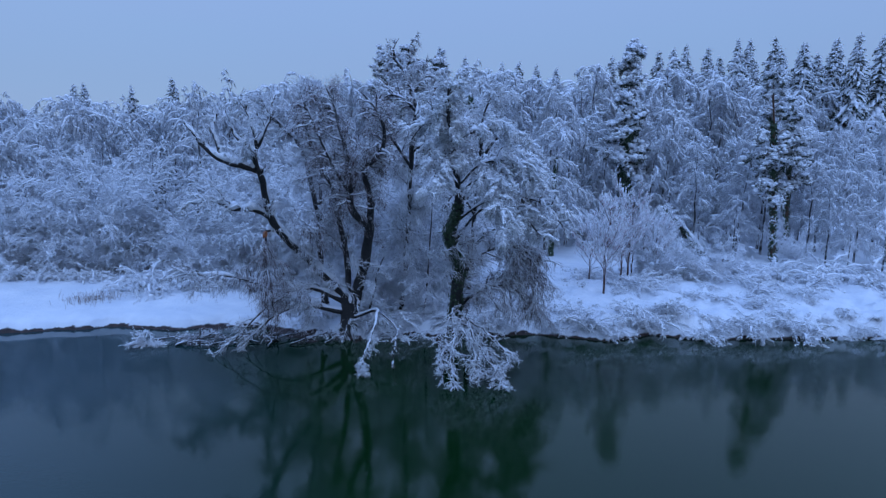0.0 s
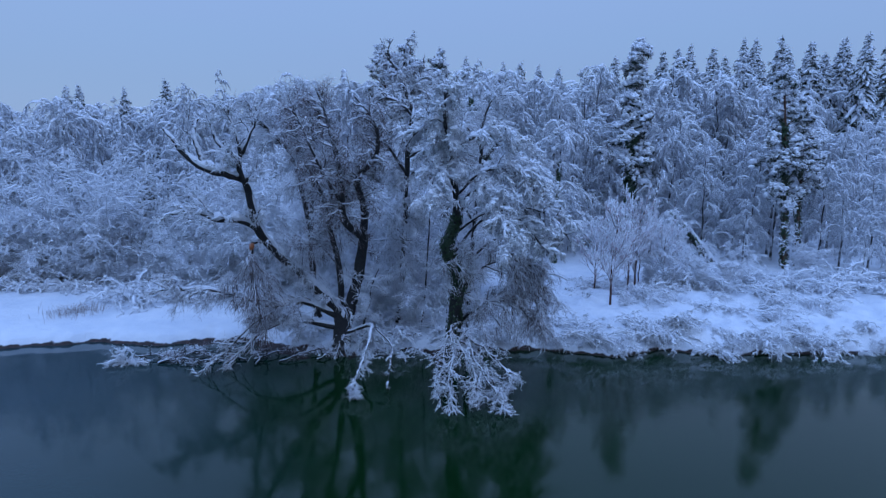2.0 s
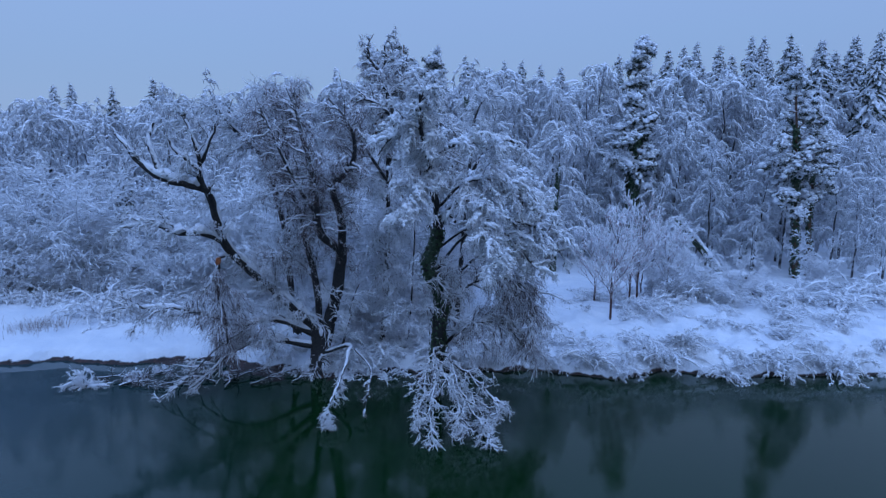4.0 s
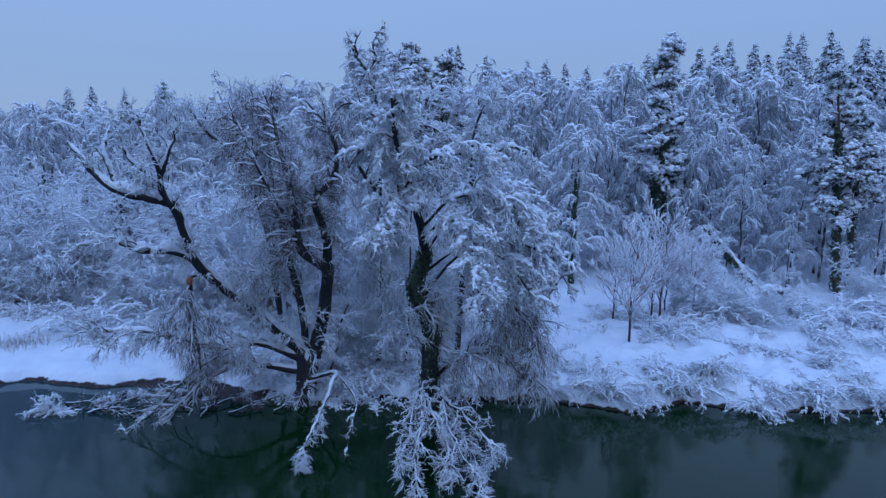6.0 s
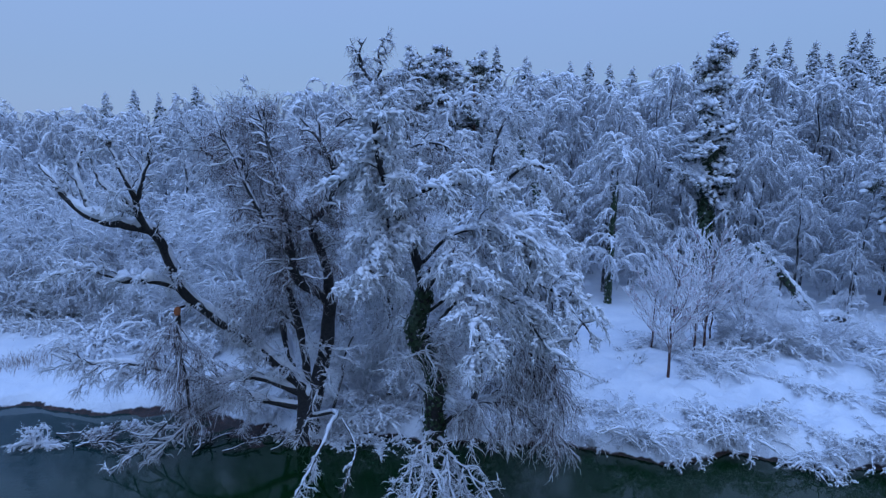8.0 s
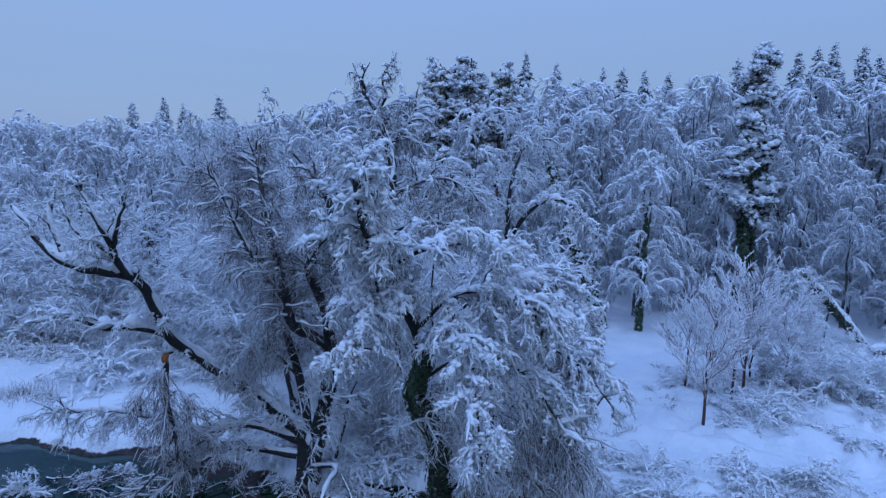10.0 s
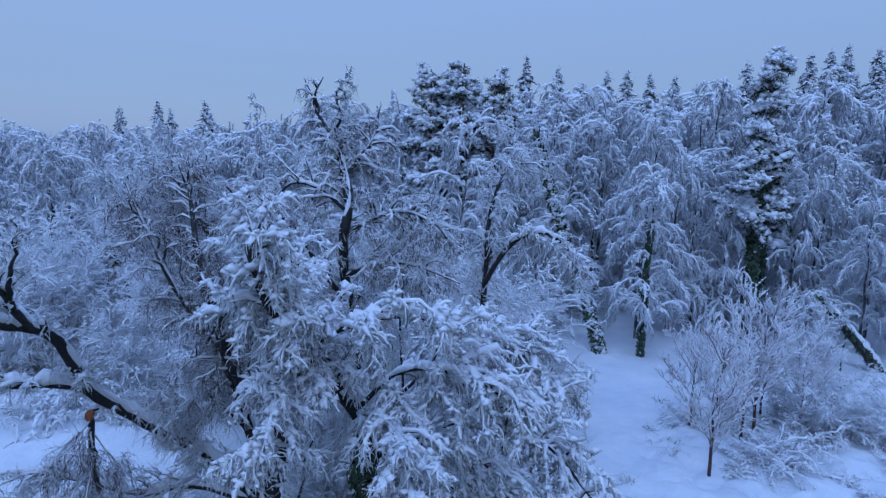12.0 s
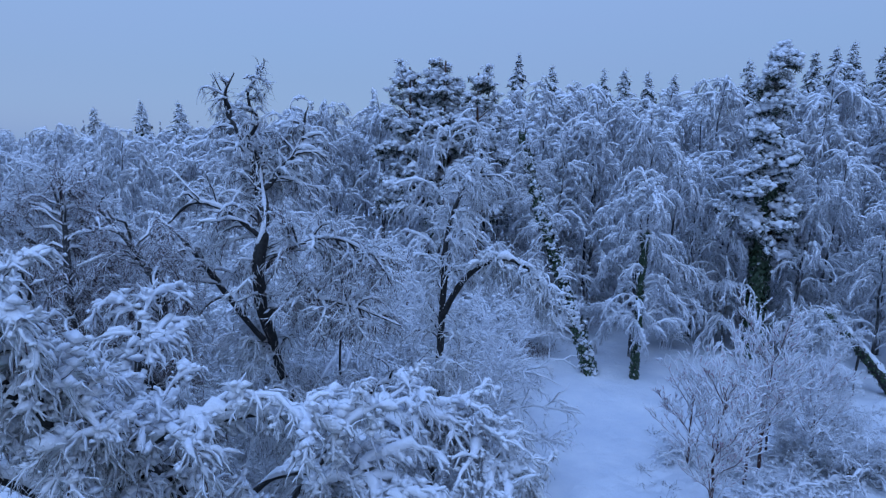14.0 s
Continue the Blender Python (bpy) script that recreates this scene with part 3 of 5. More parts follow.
    arm_m = w.limb([(1.75, 33.7, 9.0, 0.12), (0.9, 33.4, 10.2, 0.09), (0.3, 33.2, 11.4, 0.07), (-0.3, 33.2, 12.8, 0.05), (-0.9, 33.3, 14.2, 0.025)], snow=0.03, coat=0.60)
    mid = w.limb([(1.9, 37.2, 2.0, 0.22), (2.0, 36.9, 3.8, 0.19), (1.75, 36.3, 5.5, 0.17), (1.3, 35.9, 7.2, 0.14), (1.0, 35.8, 9.0, 0.11), (0.2, 35.9, 10.6, 0.08), (-0.4, 36.2, 12.2, 0.05), (-0.8, 36.4, 13.8, 0.02)], snow=0.03)
    mid_b = w.limb([(1.75, 36.3, 5.4, 0.09), (0.9, 36.2, 6.3, 0.08), (0.0, 36.2, 6.6, 0.05), (-0.8, 36.1, 6.5, 0.03)], snow=0.06, coat=0.90)
    dip = w.limb([(2.3, 36.4, 1.4, 0.09), (3.4, 34.6, 2.2, 0.08), (3.0, 32.6, 1.9, 0.06), (2.4, 31.2, 1.5, 0.045), (2.1, 30.2, 0.8, 0.03), (2.0, 29.8, 0.15, 0.015)], n=28, snow=0.02, cling=0.4, steep=0.8, coat=0.25, wander=0.2)
    dip_b = w.limb([(3.6, 34.4, 2.1, 0.05), (4.2, 32.8, 1.6, 0.045), (3.9, 31.6, 0.9, 0.035), (3.7, 30.9, 0.2, 0.012)], snow=0.0)
    w.limb([(3.2, 36.8, 1.6, 0.07), (3.55, 36.6, 3.0, 0.06), (3.6, 36.5, 3.8, 0.05), (4.05, 36.4, 5.0, 0.02)], n=14, sides=6, snow=0.0, wander=0.08)
    g = bags()
    crown(w, stack(left, left_top, left_c), 80, 1100, 1300, 1.3, 0.45, 0.5, 0.8, (1.3, 1.4, 1.7), 0.9, (-0.1, 0.15, 0.1), (0.25, 1), bag=g, caps=0.046, hang=0.1)
    crown(w, stack(left_b, left_d, left_e, left_f), 26, 80, 120, 0.8, 0.4, 0.4, 0.8, (0.2, 0.6, 1.2), 0.8, (0, 0, 0.4), (0.3, 1), bag=g)
    crown(w, stack(low, low_b), 75, 1500, 2600, 1.5, 0.5, 0.5, 0.25, (1.0, 1.3, 1.5), 0.6, (-0.2, -0.1, 0), (0.12, 0.9), bag=g, caps=0.024)
    crown(w, stack((left[0][:, 4:16], left[1][:, 4:16])), 30, 420, 700, 1.2, 0.45, 0.45, 0.2, (1.2, 1.4, 1.6), 0.8, (-0.1, 0.2, 0), (0.0, 1), bag=g)
    crown(w, stack(low_c), 10, 120, 260, 1.0, 0.4, 0.4, 0.1, (0.7, 1.0, 1.0), 0.4, (-0.3, -0.1, -0.1), (0.3, 1), bag=g, caps=0.012)
    crown(w, stack(broken), 16, 450, 1900, 2.1, 0.7, 0.7, 0.05, (1.3, 1.6, 1.8), 0.15, (-0.15, -0.1, -0.1), (0.3, 0.95), bag=g)
    crown(w, stack(arm_l, arm_r, arm_m), 150, 2300, 11000, 1.5, 0.55, 0.55, 0.35, (0.9, 1.0, 1.1), 0.14, (0, 0.2, 0.0), (0.2, 0.9), bag=g, rh=0.005, curl=1.0)
    crown(w, stack((right[0][:, 14:], right[1][:, 14:]), (arm_l[0][:, :15], arm_l[1][:, :15]), (arm_r[0][:, :12], arm_r[1][:, :12])), 45, 500, 3200, 1.3, 0.45, 0.45, 0.2, (0.5, 0.6, 0.7), 0.15, (0, 0.35, 0.0), (0.1, 1), bag=g, rh=0.005, curl=1.0)
    crown(w, stack(mid, mid_b), 80, 1000, 3600, 1.5, 0.7, 0.8, 0.3, (1.1, 1.5, 1.8), 0.35, (-0.1, 0.15, 0.0), (0.3, 0.95), bag=g)
    crown(w, stack(stem, right), 36, 700, 1400, 1.5, 0.5, 0.5, -0.1, (0.6, 1.2, 1.2), 0.9, (0.35, 0.1, -0.1), (0.1, 0.55), bag=g)
    crown(w, stack(dip), 26, 320, 320, 0.6, 0.30, 0.22, 0.0, (0.6, 0.6, 0.6), 0.97, (0, -0.2, -0.35), (0.45, 1), bag=g, caps=0.016, rt=0.010, curl=1.0)
    crown(w, stack(dip_b), 8, 30, 50, 0.5, 0.3, 0.25, 0.0, (0.6, 0.6, 0.6), 0.15, (0, -0.1, -0.3), (0.4, 1), bag=g)
    finish(w, g)


def ivy_willow():
    w = Willow("ivy_willow_tree", (7.3, 32.6, 0.2), "leaning willow with an ivy-clad trunk and a heavy snowy crown", 23)
    w.girth = 0.84
    trunk = w.limb([(7.3, 32.7, -0.3, 0.46), (7.2, 32.0, 1.4, 0.42), (7.05, 31.0, 3.4, 0.40), (6.9, 29.9, 5.5, 0.37), (6.45, 29.5, 6.6, 0.33), (6.1, 29.2, 7.5, 0.28), (6.35, 28.6, 8.5, 0.23), (6.15, 27.8, 9.6, 0.19), (5.7, 26.8, 10.8, 0.16), (5.1, 25.6, 12.1, 0.12), (4.75, 24.8, 12.9, 0.08), (4.6, 24.3, 13.8, 0.04)], "trunk", n=44, sides=12, snow=0.02)
    w.limb([(6.2, 29.2, 7.2, 0.18), (6.0, 29.1, 7.45, 0.15), (5.9, 29.1, 7.6, 0.08)], "burl", n=6, snow=0.0)
    snowarm = w.limb([(5.3, 26.0, 11.7, 0.09), (6.0, 25.8, 12.15, 0.085), (6.7, 25.8, 12.35, 0.07), (7.4, 25.9, 12.3, 0.05), (8.1, 26.0, 12.0, 0.025)], snow=0.17)
    hookarm = w.limb([(5.0, 25.5, 12.2, 0.08), (4.4, 25.6, 12.5, 0.07), (3.9, 25.8, 12.4, 0.05), (3.5, 26.0, 11.8, 0.03)], snow=0.15)
    a = w.limb([(6.3, 28.5, 8.7, 0.08), (7.4, 28.9, 10.0, 0.07), (8.7, 29.2, 10.9, 0.06), (9.9, 29.0, 10.8, 0.05), (10.8, 28.6, 9.8, 0.03)], snow=0.07)
    b = w.limb([(6.4, 29.3, 6.9, 0.08), (7.6, 29.2, 8.4, 0.07), (9.0, 28.5, 9.2, 0.06), (10.3, 27.6, 9.0, 0.05), (11.2, 27.2, 8.0, 0.03)], snow=0.07)
    c = w.limb([(6.1, 27.6, 9.8, 0.07), (7.0, 27.2, 10.8, 0.06), (8.2, 26.6, 11.0, 0.06), (9.3, 26.4, 10.4, 0.03)], snow=0.07)
    c2 = w.limb([(6.5, 29.0, 8.0, 0.07), (7.6, 28.0, 9.0, 0.06), (8.8, 27.2, 8.8, 0.05), (9.8, 26.6, 7.6, 0.03)], snow=0.07)
    c3 = w.limb([(6.2, 28.0, 9.3, 0.07), (6.7, 26.8, 10.1, 0.06), (7.1, 25.6, 9.9, 0.05), (7.3, 24.8, 9.1, 0.035), (7.4, 24.3, 8.0, 0.02)], snow=0.06)
    c4 = w.limb([(5.9, 27.2, 10.4, 0.07), (5.2, 26.4, 10.9, 0.06), (4.7, 25.8, 10.5, 0.04), (4.4, 25.5, 9.6, 0.02)], snow=0.06)
    d = w.limb([(5.6, 26.6, 11.0, 0.08), (5.0, 27.2, 12.0, 0.06), (4.8, 27.8, 13.2, 0.03)], snow=0.05)
    e = w.limb([(6.9, 30.2, 4.9, 0.12), (8.2, 30.0, 6.2, 0.09), (9.6, 29.6, 6.6, 0.07), (10.8, 29.6, 5.9, 0.05), (11.2, 30.2, 4.6, 0.035), (11.2, 30.4, 2.8, 0.02)], snow=0.05)
    f = w.limb([(7.1, 31.2, 3.0, 0.12), (8.3, 30.4, 4.2, 0.09), (9.6, 29.9, 4.5, 0.06), (10.6, 29.8, 3.6, 0.03)], snow=0.06)
    w.limb([(10.6, 30.6, 4.4, 0.06), (11.05, 30.5, 4.5, 0.07), (11.3, 30.5, 3.8, 0.06), (11.2, 30.5, 2.4, 0.03)], snow=0.0)
    h1 = w.limb([(7.1, 31.3, 2.9, 0.09), (6.6, 29.8, 3.0, 0.065), (6.3, 28.6, 2.0, 0.045), (6.1, 27.9, 0.9, 0.03), (6.0, 27.4, 0.12, 0.015)], n=28, snow=0.03, cling=0.4, steep=0.8, coat=0.55, wander=0.2)
    h2 = w.limb([(7.2, 31.6, 2.5, 0.08), (7.3, 29.9, 2.8, 0.06), (7.5, 28.4, 1.9, 0.04), (8.1, 27.3, 0.8, 0.028), (8.4, 26.8, 0.15, 0.015)], n=28, snow=0.03, cling=0.4, steep=0.8, coat=0.55, wander=0.2)
    h3 = w.limb([(6.8, 30.0, 2.8, 0.07), (7.0, 28.8, 2.2, 0.055), (7.3, 28.0, 1.2, 0.04), (7.4, 27.7, 0.3, 0.015)], n=28, snow=0.03, cling=0.4, steep=0.8, coat=0.55, wander=0.2)
    h4 = w.limb([(7.3, 30.0, 2.8, 0.07), (8.2, 28.9, 2.2, 0.05), (9.0, 28.3, 1.3, 0.035), (9.3, 28.1, 0.7, 0.015)], n=28, snow=0.03, cling=0.4, steep=0.8, coat=0.55, wander=0.2)
    h5 = w.limb([(6.9, 30.6, 2.6, 0.05), (6.2, 29.4, 2.4, 0.04), (5.8, 28.5, 1.6, 0.03), (5.6, 28.0, 0.7, 0.015)], n=28, snow=0.03, cling=0.4, steep=0.8, coat=0.55, wander=0.2)
    h6 = w.limb([(7.2, 30.4, 2.4, 0.05), (7.9, 29.6, 2.0, 0.04), (8.3, 28.6, 1.0, 0.03), (8.5, 28.2, 0.2, 0.015)], n=28, snow=0.03, cling=0.4, steep=0.8, coat=0.55, wander=0.2)
    rng = w.rng
    bag = ivy_on(w, trunk[0][:, :26], trunk[1][:, :26], 2600, rng)
    part("ivy", bag.mesh("ivy", M_IVY), w.ob, "dark green ivy on the trunk")
    g = bags()
    crown(w, stack(a, b, c, c2), 180, 4800, 5200, 1.5, 0.30, 0.28, 0.35, (1.4, 1.6, 1.8), 0.92, (0.25, 0.15, 0), (0.28, 1), bag=g, caps=0.063, hang=0.35)
    crown(w, stack((trunk[0][:, 26:], trunk[1][:, 26:]), snowarm, hookarm, d), 105, 2800, 2600, 1.2, 0.30, 0.28, 0.7, (1.5, 1.6, 1.7), 0.92, (0, 0.2, 0.1), (0.05, 1), bag=g, caps=0.063, hang=0.35)
    crown(w, stack(c3, c4), 75, 2100, 2000, 1.1, 0.30, 0.28, 0.4, (1.5, 1.6, 1.8), 0.92, (0.1, -0.05, 0.1), (0.2, 1), bag=g, caps=0.063, hang=0.35)
    crown(w, stack(e, f), 100, 1600, 5200, 1.6, 0.6, 0.7, 0.1, (1.3, 1.6, 1.8), 0.40, (0.1, 0, 0), (0.2, 1), bag=g, hang=0.2)
    crown(w, stack((trunk[0][:, 6:22], trunk[1][:, 6:22])), 45, 600, 2000, 1.4, 0.6, 0.6, 0.1, (0.9, 1.4, 1.6), 0.65, (0.5, 0.5, 0), (0.1, 1), bag=g)
    crown(w, stack(h1, h2, h3, h4, h5, h6), 170, 1500, 1900, 0.95, 0.36, 0.26, 0.0, (0.4, 0.5, 0.6), 0.85, (0, -0.1, -0.3), (0.2, 1), bag=g, caps=0.015, rt=0.010, curl=1.1)
    finish(w, g)


def tall_tree():
    w = Willow("poplar_tree", (5.9, 40.4, 0.9), "tall bare tree with a forked top and drooping frosted branches", 31)
    foot = w.limb([(5.9, 40.4, 0.2, 0.17), (5.8, 38.8, 4.0, 0.15), (5.6, 37.0, 7.5, 0.14), (5.35, 35.2, 10.4, 0.14)], "trunk", mat=M_PLASTER, n=20, sides=10, snow=0.01)
    trunk = w.limb([(5.37, 35.3, 10.2, 0.14), (5.2, 34.0, 12.4, 0.15), (5.35, 33.9, 13.6, 0.15), (5.1, 34.7, 14.9, 0.15), (4.75, 34.9, 15.8, 0.11), (4.25, 35.2, 16.5, 0.055), (4.15, 35.3, 16.9, 0.035), (3.85, 35.3, 17.5, 0.012)], "limb", n=40, sides=10, snow=0.03, coat=0.45)
    horn = w.limb([(4.75, 34.9, 15.7, 0.07), (5.05, 34.7, 16.3, 0.05), (5.0, 34.4, 16.9, 0.035), (5.2, 34.2, 17.3, 0.024), (5.4, 34.1, 17.8, 0.01)], snow=0.05, coat=0.6, wander=0.1)
    spur = w.limb([(4.3, 35.2, 16.6, 0.05), (4.25, 35.0, 17.0, 0.04), (4.5, 34.9, 17.5, 0.015)], snow=0.04, coat=0.5)
    side = w.limb([(5.2, 34.5, 14.6, 0.10), (5.8, 34.8, 15.2, 0.07), (6.1, 35.2, 16.0, 0.05), (6.3, 35.4, 16.8, 0.012)], snow=0.09, wander=0.12)
    r1 = w.limb([(5.3, 34.0, 12.7, 0.08), (6.2, 33.8, 13.3, 0.06), (7.2, 33.7, 13.5, 0.045), (8.4, 33.6, 13.0, 0.02)], snow=0.04)
    r2 = w.limb([(5.3, 34.4, 11.4, 0.08), (6.2, 34.0, 11.9, 0.06), (7.4, 33.6, 11.9, 0.045), (8.8, 33.4, 11.4, 0.02)], snow=0.04)
    l1 = w.limb([(5.2, 34.8, 10.6, 0.08), (4.2, 34.6, 12.0, 0.07), (3.2, 34.8, 13.2, 0.05), (2.4, 35.0, 13.8, 0.025)], snow=0.04)
    l2 = w.limb([(5.4, 33.9, 13.4, 0.07), (4.6, 33.6, 14.1, 0.05), (3.8, 33.6, 14.3, 0.04), (3.2, 33.6, 13.8, 0.02)], snow=0.05)
    g = bags()
    crown(w, stack(trunk, side, l1, l2), 110, 2000, 4200, 1.2, 0.36, 0.36, 0.2, (1.4, 1.4, 1.5), 0.70, (0, 0.45, -0.05), (0.0, 0.70), bag=g, hang=0.3)
    crown(w, stack((foot[0][:, 3:], foot[1][:, 3:])), 80, 1500, 1800, 1.8, 0.55, 0.7, 0.1, (1.3, 1.6, 1.8), 0.9, (0, -0.2, 0), (0.0, 1), bag=g, caps=0.038, hang=0.2)
    crown(w, stack((trunk[0][:, 14:34], trunk[1][:, 14:34]), side), 60, 1200, 1200, 0.9, 0.30, 0.3, 0.1, (1.4, 1.4, 1.5), 0.92, (0, 0.4, -0.1), (0.0, 0.8), bag=g, caps=0.038, hang=0.4)
    crown(w, stack(r1, r2), 70, 1300, 3600, 1.1, 0.42, 0.42, 0.1, (1.2, 1.3, 1.4), 0.55, (0, 0, 0), (0.2, 1), bag=g)
    crown(w, stack(horn, spur), 16, 60, 120, 0.5, 0.3, 0.35, 0.1, (0.9, 1.0, 1.2), 0.6, (0, 0, -0.2), (0.2, 0.8), bag=g)
    finish(w, g)


def arch_tree():
    w = Willow("young_birch_tree", (9.9, 38.4, 0.7), "slim birch bowed into an arch by heavy snow", 37)
    trunk = w.limb([(9.9, 38.4, 0.3, 0.17), (9.9, 38.0, 4.0, 0.15), (10.0, 37.3, 8.0, 0.12), (10.1, 37.0, 11.5, 0.10), (10.2, 37.0, 13.4, 0.07), (10.6, 37.0, 14.6, 0.05), (11.1, 37.0, 15.0, 0.03)], "trunk", n=30, snow=0.01)
    arch = w.limb([(10.05, 37.0, 10.6, 0.10), (10.5, 36.4, 11.8, 0.09), (11.1, 36.0, 12.5, 0.08), (11.9, 35.8, 12.75, 0.065), (12.7, 35.7, 12.2, 0.045), (13.1, 35.6, 11.4, 0.02)], snow=0.12)
    low = w.limb([(10.0, 37.4, 7.4, 0.08), (9.0, 36.6, 8.6, 0.07), (8.2, 36.2, 8.8, 0.05), (7.6, 36.0, 8.0, 0.03)], snow=0.07)
    low2 = w.limb([(9.95, 37.7, 5.4, 0.07), (10.9, 36.6, 6.6, 0.06), (11.8, 36.0, 6.6, 0.04), (12.4, 35.6, 5.6, 0.02)], snow=0.07)
    g = bags()
    crown(w, stack(trunk, low, low2), 130, 2000, 2200, 1.4, 0.5, 0.5, 0.3, (1.4, 1.6, 1.8), 0.92, (0, 0, 0), (0.2, 1), bag=g, caps=0.038, hang=0.25)
    crown(w, stack(arch), 44, 600, 600, 0.7, 0.45, 0.4, 0.1, (1.5, 1.7, 1.8), 0.95, (0, 0, 0), (0.3, 1), bag=g, caps=0.045, hang=0.3)
    finish(w, g)


def dead_limb_tree():
    w = Willow("bare_willow_tree", (1.0, 41.5, 0.9), "half-fallen bare tree with a snow-covered limb", 41)
    t = w.limb([(1.0, 41.5, 0.5, 0.26), (0.6, 40.6, 4.0, 0.22), (0.2, 39.3, 8.0, 0.18), (-0.6, 38.0, 11.2, 0.15), (-1.5, 37.4, 12.3, 0.13), (-2.4, 37.2, 13.2, 0.10), (-3.0, 37.1, 14.0, 0.05)], "trunk", n=26, snow=0.12, coat=0.9)
    u = w.limb([(0.4, 39.8, 6.6, 0.12), (0.5, 38.0, 10.0, 0.10), (0.3, 36.2, 13.0, 0.07), (0.15, 35.4, 13.7, 0.05), (-0.4, 35.2, 14.5, 0.02)], snow=0.06)
    g = bags()
    crown(w, stack(t, u), 90, 1300, 2200, 1.7, 0.6, 0.7, 0.4, (0.9, 1.2, 1.6), 0.8, (0, 0, 0.1), (0.25, 0.95), bag=g)
    finish(w, g)


old_willow()
ivy_willow()
tall_tree()
arch_tree()
dead_limb_tree()


# ---------------------------------------------------------------- forest trees
def broadleaf(rng, h, spread, limbs, nb, nt, nf, lean=0.06, low=0.3, tw=0.024, sub=1.0, weep=1.0, caps=True, bark=None, ivy=0):
    """A tree whose limbs rise, arch over and end in hanging plumes of frosted twigs."""
    k = 9
    z = np.linspace(-0.4, h * 0.86, k)
    w = np.linspace(0, 1, k)
    a = rng.uniform(0, 6.28)
    P = np.stack([np.cos(a) * lean * h * w ** 2 + rng.normal(size=k) * 0.012 * h * w, np.sin(a) * lean * h * w ** 2 + rng.normal(size=k) * 0.012 * h * w, z], axis=1)[None]
    R = (h * 0.0105 * (1 - w * 0.9))[None] + 0.01
    n = limbs // 3
    L, LR = sprout(rng, P, R, limbs - n, spread * 1.45, 8, 42, 0.5, 2.7 * weep, (h * 0.0034, 0.018), (low, 0.95), 0.35)
    L2, LR2 = sprout(rng, P, R, n, spread * 1.2, 8, 30, 0.5, 3.2 * weep, (h * 0.003, 0.018), (0.7, 1.0), 0.35)
    L, LR = np.concatenate([L, L2]), np.concatenate([LR, LR2])
    B, BR = sprout(rng, L, LR, nb, spread * 0.5, 5, 36, -0.15, 2.4 * weep, (0.03, 0.012), (0.2, 1.0), 0.3)
    T, TR = sprout(rng, np.concatenate([B[:, :4], B[:, 1:5], L[:, 2:6], L[:, 4:8]]), None, nt, 0.95 * sub, 3, 32, -0.75, 2.2 * weep, (tw, tw * 0.65), (0.0, 1.0), 0.3)
    trunk, br, twigs, snow = Bag().tubes(P, R, 6), Bag(), Bag(), Bag()
    br.tubes(L, LR, 3)
    br.shoots(B, BR)
    twigs.shoots(T, TR)
    F, _ = sprout(rng, np.concatenate([T, T, B[:, :3], B[:, 2:5], L[:, 5:8]]), None, int(nf * 0.7), 0.55 * sub, 2, 34, -0.8, 1.0, (0.02, 0.01), (0.0, 1.0))
    F[:, 1, 2] -= 0.12 * sub
    twigs.spikes(F[:, 0], F[:, 1], rng.uniform(0.7, 1.3, len(F)) * tw * 1.25)
    cap_snow(snow, B, BR, tw * 1.9, 3, rng=rng, cling=0.55, steep=0.7)
    cap_snow(snow, L, LR, tw * 3.0, 4 if caps else 3, rng=rng, cling=0.35, steep=1.0)
    q = limbs * 7
    snow.crumbs(along(rng, L, q, 0.2, 1.0, tw * 2.5), tw * rng.uniform(1.5, 5.5, q), rng)
    q = nb * 3
    snow.crumbs(along(rng, B, q, 0.0, 1.0, tw * 1.8), tw * rng.uniform(1.3, 4.4, q), rng)
    if caps:
        snow.crumbs(along(rng, T, nt // 2, 0.1, 1.0, tw), tw * rng.uniform(1.0, 2.6, nt // 2), rng)
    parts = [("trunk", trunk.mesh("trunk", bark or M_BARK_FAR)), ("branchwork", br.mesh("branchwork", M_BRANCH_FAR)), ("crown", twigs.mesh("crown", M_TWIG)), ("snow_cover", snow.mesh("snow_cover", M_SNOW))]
    if ivy:
        parts.append(("ivy", ivy_on(None, P[:, :7], R[:, :7], ivy, rng, 0.16, 0.2).mesh("ivy", M_IVY)))
    return parts


